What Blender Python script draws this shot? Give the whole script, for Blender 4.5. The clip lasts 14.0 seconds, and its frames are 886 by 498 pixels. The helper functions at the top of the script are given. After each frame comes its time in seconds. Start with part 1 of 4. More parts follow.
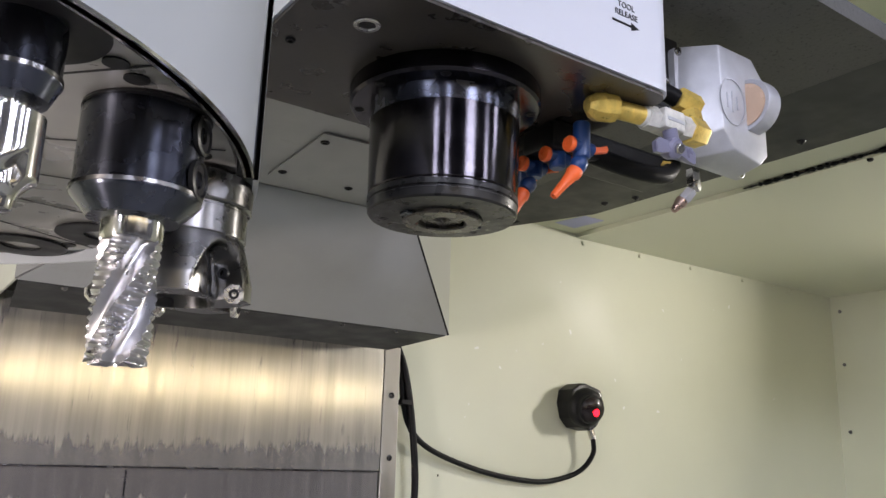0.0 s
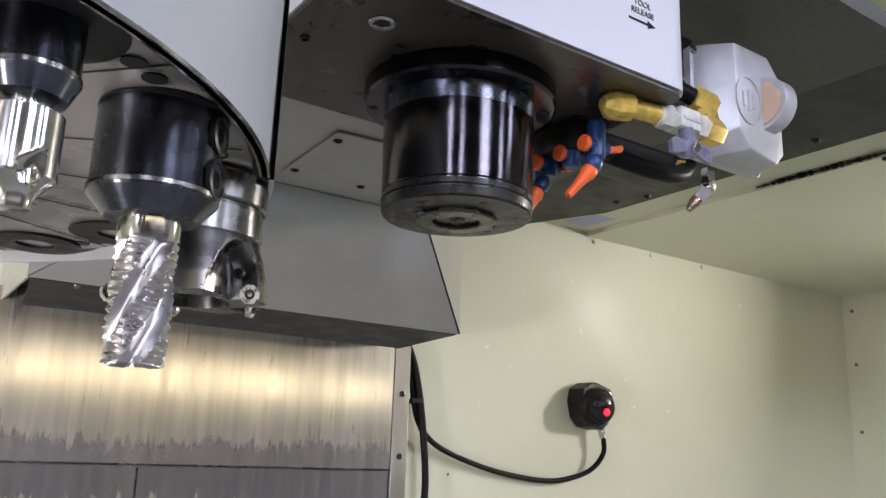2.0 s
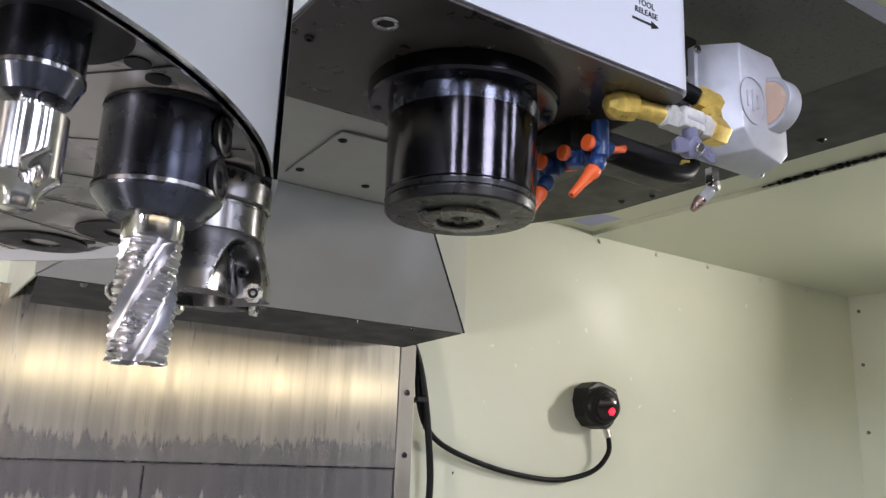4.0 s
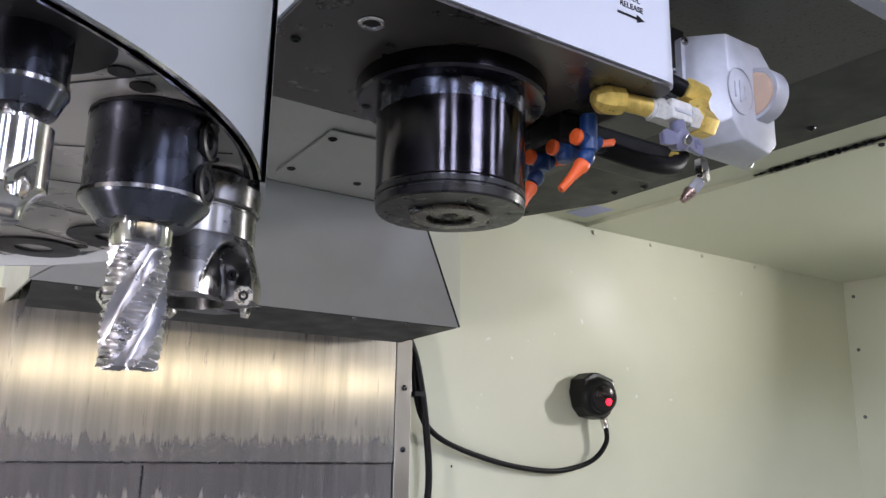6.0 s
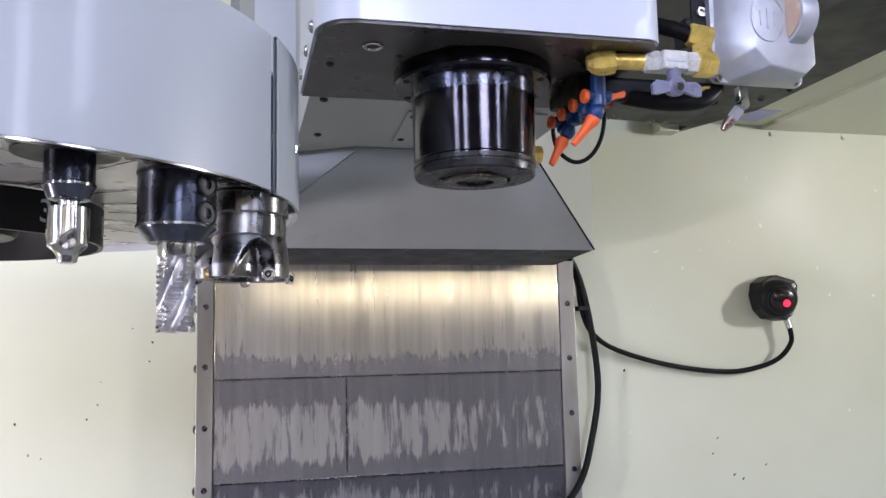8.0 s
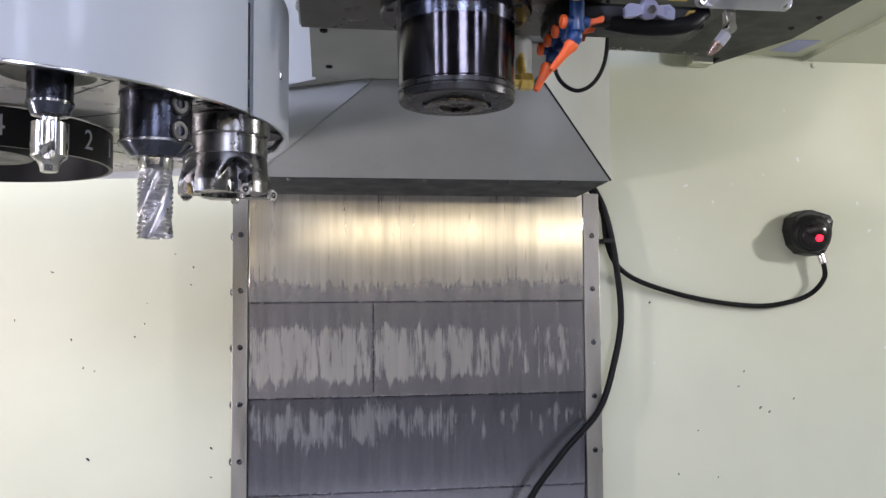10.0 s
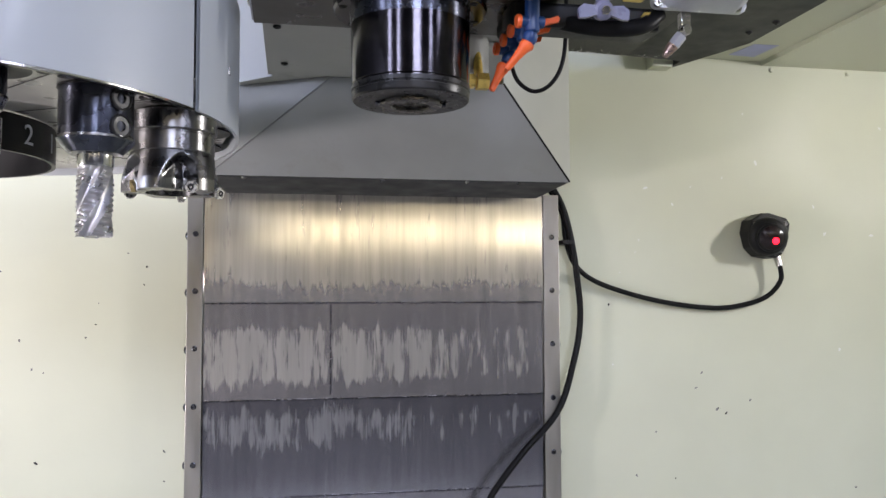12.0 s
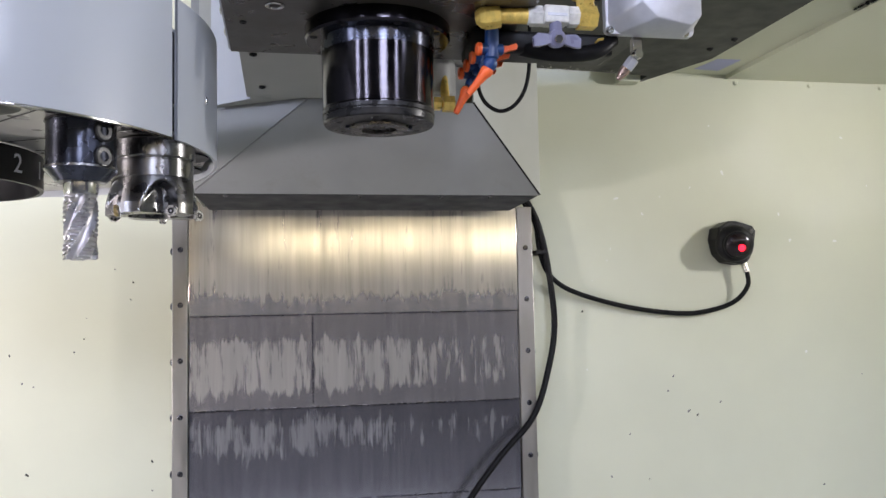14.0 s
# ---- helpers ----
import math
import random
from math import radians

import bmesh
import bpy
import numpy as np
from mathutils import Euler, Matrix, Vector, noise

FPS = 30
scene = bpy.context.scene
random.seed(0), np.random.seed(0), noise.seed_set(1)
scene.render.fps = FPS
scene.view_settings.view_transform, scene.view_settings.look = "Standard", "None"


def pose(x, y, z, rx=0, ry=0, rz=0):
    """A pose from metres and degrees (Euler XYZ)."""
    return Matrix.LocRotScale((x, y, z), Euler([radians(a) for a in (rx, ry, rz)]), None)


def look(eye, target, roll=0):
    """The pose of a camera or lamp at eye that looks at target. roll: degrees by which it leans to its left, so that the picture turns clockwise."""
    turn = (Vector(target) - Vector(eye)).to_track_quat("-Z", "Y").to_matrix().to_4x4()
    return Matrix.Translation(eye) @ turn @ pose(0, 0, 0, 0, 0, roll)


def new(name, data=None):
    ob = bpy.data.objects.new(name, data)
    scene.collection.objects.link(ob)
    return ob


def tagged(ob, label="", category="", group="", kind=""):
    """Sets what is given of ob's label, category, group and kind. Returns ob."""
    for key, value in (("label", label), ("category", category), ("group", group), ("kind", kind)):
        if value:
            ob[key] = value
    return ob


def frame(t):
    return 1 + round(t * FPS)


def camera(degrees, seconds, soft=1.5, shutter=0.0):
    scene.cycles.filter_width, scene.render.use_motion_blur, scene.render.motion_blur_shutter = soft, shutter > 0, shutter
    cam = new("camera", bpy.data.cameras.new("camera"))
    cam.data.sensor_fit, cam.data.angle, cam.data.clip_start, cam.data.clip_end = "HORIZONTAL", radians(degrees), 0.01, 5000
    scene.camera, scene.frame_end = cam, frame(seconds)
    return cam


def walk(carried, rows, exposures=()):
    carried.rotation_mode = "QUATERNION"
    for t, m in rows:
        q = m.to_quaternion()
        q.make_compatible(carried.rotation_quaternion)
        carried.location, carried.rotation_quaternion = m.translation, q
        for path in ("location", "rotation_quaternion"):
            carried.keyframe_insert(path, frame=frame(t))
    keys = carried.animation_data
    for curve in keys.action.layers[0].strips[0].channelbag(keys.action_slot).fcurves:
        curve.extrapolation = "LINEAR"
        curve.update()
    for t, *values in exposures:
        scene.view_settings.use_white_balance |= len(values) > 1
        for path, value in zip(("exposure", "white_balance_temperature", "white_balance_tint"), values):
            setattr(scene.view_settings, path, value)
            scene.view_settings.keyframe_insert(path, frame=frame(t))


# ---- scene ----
cam = camera(56.1, 14.0)
PATH = [
    (0, (-0.121, -0.003, 1.278), (0.993, 1.586, 1.766), 1.7),
    (0.5, (-0.121, 0.001, 1.279), (0.994, 1.587, 1.768), 1.8),
    (1, (-0.123, 0.0, 1.281), (0.99, 1.588, 1.771), 1.7),
    (1.5, (-0.122, -0.001, 1.278), (0.98, 1.594, 1.768), 1.9),
    (2, (-0.124, 0.004, 1.281), (0.975, 1.604, 1.762), 2.0),
    (2.5, (-0.124, 0.002, 1.28), (0.971, 1.607, 1.756), 2.2),
    (3, (-0.123, 0.001, 1.28), (0.964, 1.61, 1.757), 2.3),
    (5.5, (-0.123, -0.003, 1.282), (0.967, 1.605, 1.76), 2.0),
    (6, (-0.121, -0.009, 1.284), (0.973, 1.6, 1.745), 1.0),
    (6.5, (-0.11, -0.048, 1.301), (0.934, 1.608, 1.709), -1.1),
    (7, (-0.09, -0.121, 1.313), (0.863, 1.601, 1.667), -2.4),
    (7.5, (-0.043, -0.214, 1.32), (0.671, 1.628, 1.636), -2.1),
    (8, (0.058, -0.331, 1.303), (0.533, 1.597, 1.541), -1.3),
    (8.2, (0.096, -0.369, 1.292), (0.469, 1.585, 1.497), -0.9),
    (10.3, (0.179, -0.411, 1.262), (0.459, 1.566, 1.371), -0.4),
    (10.5, (0.182, -0.41, 1.262), (0.474, 1.565, 1.369), -0.4),
    (11, (0.191, -0.408, 1.261), (0.509, 1.564, 1.367), 0.2),
    (11.5, (0.197, -0.404, 1.263), (0.54, 1.563, 1.376), -0.1),
    (12, (0.197, -0.4, 1.263), (0.554, 1.565, 1.376), -0.2),
    (12.5, (0.191, -0.396, 1.262), (0.555, 1.567, 1.386), -0.1),
    (13, (0.197, -0.401, 1.269), (0.562, 1.561, 1.401), -0.4),
    (13.5, (0.205, -0.418, 1.275), (0.577, 1.541, 1.431), -0.5),
    (14, (0.215, -0.472, 1.269), (0.595, 1.487, 1.399), -1.1),
]
LIGHT = [(0.0, 0.14, 6840, 18), (3.2, 0.14, 6640, 18), (5.5, 0.14, 6460, 19), (6.5, 0.14, 6230, 21), (7.5, 0.17, 6180, 22), (8.2, 0.16, 6160, 22), (10.3, 0.14, 6310, 20), (14.0, 0.14, 6380, 19)]
walk(cam, [(t, look(eye, target, roll)) for t, eye, target, roll in PATH], LIGHT)

# ---------- world and lights ----------
world = bpy.data.worlds.new("hall_air")
scene.world = world
world.use_nodes = True
world.node_tree.nodes["Background"].inputs[0].default_value = (0.75, 0.82, 1.0, 1)
world.node_tree.nodes["Background"].inputs[1].default_value = 0.05


def area(name, eye, target, sx, sy, power, colour, spread=180):
    lamp = bpy.data.lights.new(name, "AREA")
    lamp.shape, lamp.size, lamp.size_y, lamp.energy, lamp.color = "RECTANGLE", sx, sy, power, colour
    lamp.spread = math.radians(spread)
    ob = new(name, lamp)
    ob.matrix_world = look(eye, target)
    return ob


# work lamps on the side walls of the enclosure
area("work_lamp_light", (2.46, 0.40, 1.77), (0.50, 1.30, 1.82), 0.05, 0.14, 6.4, (0.97, 0.98, 0.92), 108)
area("work_lamp_light", (-1.36, 0.25, 0.93), (-0.2, 1.5, 1.95), 0.08, 0.18, 10.5, (1.0, 0.94, 0.93), 112)
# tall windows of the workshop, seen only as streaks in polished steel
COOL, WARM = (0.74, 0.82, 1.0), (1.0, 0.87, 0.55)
area("window_light", (-3.95, -2.98, 3.5), (0.35, 0.67, 3.5), 0.95, 1.7, 110, COOL)
area("window_light", (-3.07, -5.45, 3.5), (0.35, 0.67, 3.5), 0.75, 1.7, 100, COOL)
area("window_light", (0.78, -5.45, 3.5), (0.35, 0.67, 3.5), 1.35, 1.7, 180, COOL)
area("window_light", (3.77, -5.45, 3.5), (0.35, 0.67, 3.5), 0.75, 1.7, 100, COOL)
area("window_light", (4.95, -3.37, 3.5), (0.35, 0.67, 3.5), 0.95, 1.7, 110, COOL)
# unseen light added to brighten the head's left side and corner panel
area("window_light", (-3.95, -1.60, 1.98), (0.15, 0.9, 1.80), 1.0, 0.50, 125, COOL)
# unseen warm strip, placed by the band reflected in the upper plate
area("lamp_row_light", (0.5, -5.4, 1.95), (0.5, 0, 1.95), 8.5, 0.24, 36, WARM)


# ---------- materials ----------
def mat(name, colour, rough=0.5, metal=0.0, vary=0.15, scale=30.0, bump=0.0, bump_scale=200.0, stretch=(1, 1, 1), coat=0.0, dirt=None, dirt_at=(0.55, 0.75), dirt_scale=6.0, rough_vary=0.1, spec=0.5, turned=0.0):
    m = bpy.data.materials.new(name)
    m.use_nodes = True
    nt = m.node_tree
    n, l = nt.nodes, nt.links
    b = n["Principled BSDF"]
    b.inputs["Roughness"].default_value = rough
    b.inputs["Metallic"].default_value = metal
    b.inputs["Specular IOR Level"].default_value = spec
    b.inputs["Coat Weight"].default_value = coat
    if turned:
        # lathe marks run round an upright axis and draw highlights out up and down
        b.inputs["Anisotropic"].default_value = turned
        axis = n.new("ShaderNodeCombineXYZ")
        axis.inputs["X"].default_value, axis.inputs["Y"].default_value, axis.inputs["Z"].default_value = 0.03, 0.04, 1.0
        l.new(axis.outputs[0], b.inputs["Tangent"])
    geo = n.new("ShaderNodeNewGeometry")
    mp = n.new("ShaderNodeMapping")
    mp.inputs["Scale"].default_value = stretch
    l.new(geo.outputs["Position"], mp.inputs["Vector"])
    no = n.new("ShaderNodeTexNoise")
    no.inputs["Scale"].default_value = scale
    no.inputs["Detail"].default_value = 6
    l.new(mp.outputs[0], no.inputs["Vector"])
    ramp = n.new("ShaderNodeMapRange")
    ramp.inputs["From Min"].default_value, ramp.inputs["From Max"].default_value = 0.3, 0.7
    ramp.inputs["To Min"].default_value, ramp.inputs["To Max"].default_value = 1 - vary, 1 + vary
    l.new(no.outputs["Fac"], ramp.inputs["Value"])
    mul = n.new("ShaderNodeVectorMath")
    mul.operation = "SCALE"
    mul.inputs[0].default_value = colour
    l.new(ramp.outputs[0], mul.inputs["Scale"])
    out = mul.outputs[0]
    if dirt:
        d = n.new("ShaderNodeTexNoise")
        d.inputs["Scale"].default_value = dirt_scale
        d.inputs["Detail"].default_value = 8
        d.inputs["Roughness"].default_value = 0.65
        l.new(mp.outputs[0], d.inputs["Vector"])
        dr = n.new("ShaderNodeMapRange")
        dr.inputs["From Min"].default_value, dr.inputs["From Max"].default_value = dirt_at
        l.new(d.outputs["Fac"], dr.inputs["Value"])
        mx = n.new("ShaderNodeMix")
        mx.data_type = "RGBA"
        mx.inputs["B"].default_value = (*dirt, 1)
        l.new(dr.outputs[0], mx.inputs["Factor"])
        l.new(out, mx.inputs["A"])
        out = mx.outputs["Result"]
    l.new(out, b.inputs["Base Color"])
    rr = n.new("ShaderNodeMapRange")
    rr.inputs["From Min"].default_value, rr.inputs["From Max"].default_value = 0.3, 0.7
    rr.inputs["To Min"].default_value, rr.inputs["To Max"].default_value = max(0.02, rough - rough_vary), rough + rough_vary
    l.new(no.outputs["Fac"], rr.inputs["Value"])
    l.new(rr.outputs[0], b.inputs["Roughness"])
    if bump:
        bn = n.new("ShaderNodeTexNoise")
        bn.inputs["Scale"].default_value = bump_scale
        bn.inputs["Detail"].default_value = 4
        l.new(mp.outputs[0], bn.inputs["Vector"])
        bp = n.new("ShaderNodeBump")
        bp.inputs["Strength"].default_value = bump
        bp.inputs["Distance"].default_value = 0.002
        l.new(bn.outputs["Fac"], bp.inputs["Height"])
        l.new(bp.outputs[0], b.inputs["Normal"])
    return m


def emissive(name, colour, strength):
    m = bpy.data.materials.new(name)
    m.use_nodes = True
    b = m.node_tree.nodes["Principled BSDF"]
    b.inputs["Base Color"].default_value = (*colour, 1)
    b.inputs["Emission Color"].default_value = (*colour, 1)
    b.inputs["Emission Strength"].default_value = strength
    return m


CREAM = mat("cream_enamel", (0.590, 0.602, 0.468), 0.50, vary=0.03, scale=5, bump=0.03, bump_scale=60, dirt=(0.46, 0.45, 0.34), dirt_at=(0.66, 1.0), dirt_scale=2.5)
WHITE = mat("white_enamel", (0.57, 0.59, 0.645), 0.30, vary=0.008, scale=3, bump=0.012, bump_scale=150, coat=0.2, rough_vary=0.02)
DRUMGREY = mat("grey_enamel", (0.42, 0.445, 0.465), 0.36, vary=0.008, scale=3, bump=0.01, bump_scale=120, coat=0.1, rough_vary=0.02)
# darker than WINGGREY: shade of slope and left wing is in the colour
HOODGREY_SHADE = mat("hood_grey_and_shade", (0.255, 0.262, 0.26), 0.38, vary=0.06, scale=12, bump=0.04, bump_scale=90, dirt=(0.2, 0.2, 0.18), dirt_at=(0.6, 0.8))
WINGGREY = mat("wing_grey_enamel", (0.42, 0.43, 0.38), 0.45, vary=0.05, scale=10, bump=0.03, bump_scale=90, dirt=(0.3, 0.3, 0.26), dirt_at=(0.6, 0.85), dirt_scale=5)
PLATE = mat("pale_tool_plate", (0.42, 0.41, 0.39), 0.32, 0.35, vary=0.1, scale=20, bump=0.03, dirt=(0.25, 0.24, 0.22), dirt_at=(0.58, 0.85), dirt_scale=9)
CASTGREY = mat("casting_grey", (0.36, 0.36, 0.345), 0.40, vary=0.12, scale=14, bump=0.06, bump_scale=80, dirt=(0.16, 0.15, 0.13), dirt_at=(0.56, 0.8), dirt_scale=7)
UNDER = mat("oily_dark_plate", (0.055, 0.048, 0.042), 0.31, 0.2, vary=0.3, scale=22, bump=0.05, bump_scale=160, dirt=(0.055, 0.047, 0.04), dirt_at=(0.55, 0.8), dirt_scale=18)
DARKBEAM = mat("dark_grey_paint", (0.030, 0.032, 0.033), 0.5, spec=0.25, vary=0.12, scale=20, bump=0.03)
SPECKLED = mat("speckled_dark_paint", (0.062, 0.062, 0.058), 0.6, vary=0.2, scale=20, bump=0.2, bump_scale=160, dirt=(0.018, 0.017, 0.015), dirt_at=(0.56, 0.66), dirt_scale=190)
BLACKOX = mat("black_oxide_steel", (0.095, 0.102, 0.130), 0.27, 1.0, turned=0.85, vary=0.2, scale=45, rough_vary=0.05, bump=0.02, bump_scale=300)
SPINDLE = mat("polished_black_steel", (0.042, 0.039, 0.044), 0.14, 1.0, turned=0.6, vary=0.3, scale=40, rough_vary=0.05, dirt=(0.055, 0.05, 0.045), dirt_at=(0.6, 0.85), dirt_scale=30, bump=0.04, bump_scale=400)
STEEL = mat("bright_steel", (0.52, 0.51, 0.49), 0.18, 1.0, turned=0.6, vary=0.12, scale=50, rough_vary=0.08, dirt=(0.35, 0.33, 0.3), dirt_at=(0.58, 0.8), dirt_scale=60)
DULLSTEEL = mat("dull_steel", (0.19, 0.188, 0.188), 0.29, 1.0, turned=0.6, vary=0.2, scale=40, dirt=(0.22, 0.2, 0.17), dirt_at=(0.55, 0.8), dirt_scale=25)
BLACK = mat("black_plastic", (0.010, 0.010, 0.011), 0.42, vary=0.2, spec=0.25)
RUBBER = mat("black_rubber", (0.007, 0.007, 0.0075), 0.42, vary=0.2, scale=60, spec=0.12)
COPPER = mat("worn_copper", (0.42, 0.30, 0.25), 0.3, 0.9, vary=0.2, scale=120)
BRASS = mat("yellow_brass", (0.74, 0.53, 0.13), 0.36, 0.45, vary=0.2, scale=90, dirt=(0.45, 0.26, 0.05), dirt_at=(0.5, 0.8), dirt_scale=80)
ORANGE = mat("orange_plastic", (0.85, 0.13, 0.025), 0.42, vary=0.08)
BLUE = mat("blue_plastic", (0.008, 0.042, 0.15), 0.4, vary=0.15)
ALU = mat("cast_aluminium", (0.52, 0.53, 0.565), 0.42, 0.45, vary=0.08, scale=60, bump=0.15, bump_scale=500)
LILAC = mat("grey_lilac_plastic", (0.17, 0.17, 0.25), 0.35, vary=0.1)
MILLSTEEL = mat("ground_cutter_steel", (0.54, 0.53, 0.54), 0.30, 1.0, vary=0.12, scale=80, rough_vary=0.06)
NOSE = mat("worn_nose_steel", (0.11, 0.10, 0.092), 0.28, 0.9, vary=0.25, scale=60)
NOSEFACE = mat("dark_nose_steel", (0.014, 0.0135, 0.014), 0.32, 0.0, vary=0.3, scale=70, spec=0.3, dirt=(0.028, 0.027, 0.026), dirt_at=(0.58, 0.8), dirt_scale=40)
TAPE = mat("white_sealing_tape", (0.62, 0.61, 0.57), 0.5, vary=0.15, scale=150)
SCREW = mat("dark_screw_steel", (0.085, 0.085, 0.095), 0.25, 1.0, vary=0.2, scale=90)
GOLD = mat("gold_carbide", (0.55, 0.42, 0.20), 0.3, 0.9, vary=0.2, scale=200)
CARBIDE = mat("worn_carbide", (0.60, 0.58, 0.54), 0.28, 0.8, vary=0.3, scale=250)
DARKHOLE = mat("dark_hole", (0.008, 0.008, 0.008), 0.6)
PAPER = mat("pale_blue_sticker", (0.42, 0.44, 0.68), 0.6, vary=0.05)
CHIP = mat("bare_white_primer", (0.72, 0.73, 0.68), 0.5, vary=0.05)
INK = mat("black_ink", (0.012, 0.012, 0.014), 0.7, spec=0.1)
TAN = mat("tan_pane", (0.62, 0.44, 0.32), 0.25, vary=0.06)
TRAY = mat("steel_chip_tray", (0.44, 0.44, 0.41), 0.5, 0.1, vary=0.2, scale=20, bump=0.2, bump_scale=200)
CONCRETE = mat("workshop_concrete", (0.11, 0.11, 0.11), 0.8, vary=0.2, scale=4, bump=0.1)
HALLWALL = mat("workshop_wall", (0.16, 0.165, 0.18), 0.8, vary=0.1, scale=2)
LENS = mat("dark_lens", (0.012, 0.006, 0.006), 0.22, vary=0.1)
REDLED = emissive("red_led", (1.0, 0.010, 0.022), 5.0)
LAMPGLASS = emissive("lamp_glass", (1.0, 0.95, 0.85), 3.0)


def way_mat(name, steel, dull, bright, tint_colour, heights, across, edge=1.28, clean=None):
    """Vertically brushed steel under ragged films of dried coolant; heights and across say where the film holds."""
    m = mat(name, steel, 0.18, 1.0, vary=0.10, scale=14, stretch=(6, 1, 0.4), rough_vary=0.04, bump=0.008, bump_scale=60)
    nt = m.node_tree
    n, l = nt.nodes, nt.links
    b = n["Principled BSDF"]
    geo = n.new("ShaderNodeNewGeometry")
    sep = n.new("ShaderNodeSeparateXYZ")
    l.new(geo.outputs["Position"], sep.inputs[0])

    def noise_at(stretch, scale, detail, rough):
        mp = n.new("ShaderNodeMapping")
        mp.inputs["Scale"].default_value = stretch
        l.new(geo.outputs["Position"], mp.inputs["Vector"])
        no = n.new("ShaderNodeTexNoise")
        no.inputs["Scale"].default_value, no.inputs["Detail"].default_value, no.inputs["Roughness"].default_value = scale, detail, rough
        l.new(mp.outputs[0], no.inputs["Vector"])
        return no.outputs["Fac"]

    def math_node(op, p, q):
        k = n.new("ShaderNodeMath")
        k.operation = op
        for i, v in enumerate((p, q)):
            if isinstance(v, float):
                k.inputs[i].default_value = v
            else:
                l.new(v, k.inputs[i])
        return k.outputs[0]

    def ranged(value, lo, hi, to_lo=0.0, to_hi=1.0):
        k = n.new("ShaderNodeMapRange")
        k.inputs["From Min"].default_value, k.inputs["From Max"].default_value = lo, hi
        k.inputs["To Min"].default_value, k.inputs["To Max"].default_value = to_lo, to_hi
        l.new(value, k.inputs["Value"])
        return k.outputs[0]

    def profile(value, points):
        """Piecewise curve; stored with an offset of 0.5 so that it may go below nothing."""
        lo, hi = points[0][0], points[-1][0]
        ramp = n.new("ShaderNodeValToRGB")
        e = ramp.color_ramp.elements
        for i, (p, v) in enumerate((points[0], points[-1])):
            e[i].position, e[i].color = float(i), (v + 0.5, v + 0.5, v + 0.5, 1)
        for p, v in points[1:-1]:
            q = e.new((p - lo) / (hi - lo))
            q.color = (v + 0.5, v + 0.5, v + 0.5, 1)
        l.new(ranged(value, lo, hi), ramp.inputs[0])
        return math_node("SUBTRACT", ramp.outputs[0], 0.5)

    def blend(fac, p, q):
        k = n.new("ShaderNodeMix")
        k.data_type = "RGBA"
        l.new(fac, k.inputs["Factor"])
        for socket, v in (("A", p), ("B", q)):
            if isinstance(v, tuple):
                k.inputs[socket].default_value = (*v, 1)
            else:
                l.new(v, k.inputs[socket])
        return k.outputs["Result"]

    fine = noise_at((1, 0.2, 0.16), 70, 3, 0.6)
    hair = noise_at((1, 0.2, 0.04), 260, 3, 0.6)
    broad = noise_at((1, 0.3, 0.6), 11, 2, 0.5)
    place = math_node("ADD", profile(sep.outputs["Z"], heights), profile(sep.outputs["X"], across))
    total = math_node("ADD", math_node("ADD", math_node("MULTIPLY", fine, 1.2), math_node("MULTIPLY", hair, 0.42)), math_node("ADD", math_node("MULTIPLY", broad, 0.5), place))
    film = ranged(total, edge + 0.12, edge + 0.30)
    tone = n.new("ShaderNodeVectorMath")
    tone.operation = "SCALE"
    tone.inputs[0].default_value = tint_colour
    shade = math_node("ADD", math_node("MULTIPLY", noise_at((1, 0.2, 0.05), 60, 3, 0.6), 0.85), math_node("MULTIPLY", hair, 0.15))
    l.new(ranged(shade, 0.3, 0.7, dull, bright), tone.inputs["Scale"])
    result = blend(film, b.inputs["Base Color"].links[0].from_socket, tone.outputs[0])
    if clean:
        # a patch rubbed clean at the far end of the plate, and a rusty run at the near end
        x0, z0, z1 = clean
        wob = math_node("ADD", sep.outputs["Z"], math_node("MULTIPLY", fine, 0.03))
        rub = math_node("MULTIPLY", ranged(sep.outputs["X"], x0 - 0.002, x0 + 0.006), math_node("MULTIPLY", ranged(wob, z0 - 0.05, z0 + 0.03), ranged(wob, z1 + 0.05, z1 - 0.03)))
        result = blend(math_node("MULTIPLY", rub, 0.42), result, (0.90, 0.88, 0.82))
        run = math_node("MULTIPLY", ranged(math_node("ADD", sep.outputs["X"], math_node("MULTIPLY", sep.outputs["Z"], -0.22)), -0.262, -0.30), 0.55)
        result = blend(run, result, (0.50, 0.40, 0.22))
    l.new(result, b.inputs["Base Color"])
    l.new(ranged(film, 0.0, 1.0, 0.78, 0.60), b.inputs["Metallic"])
    # brushed up and down: highlights spread sideways
    b.inputs["Anisotropic"].default_value = 0.85
    along = n.new("ShaderNodeCombineXYZ")
    along.inputs["X"].default_value = 1.0
    l.new(along.outputs[0], b.inputs["Tangent"])
    return m


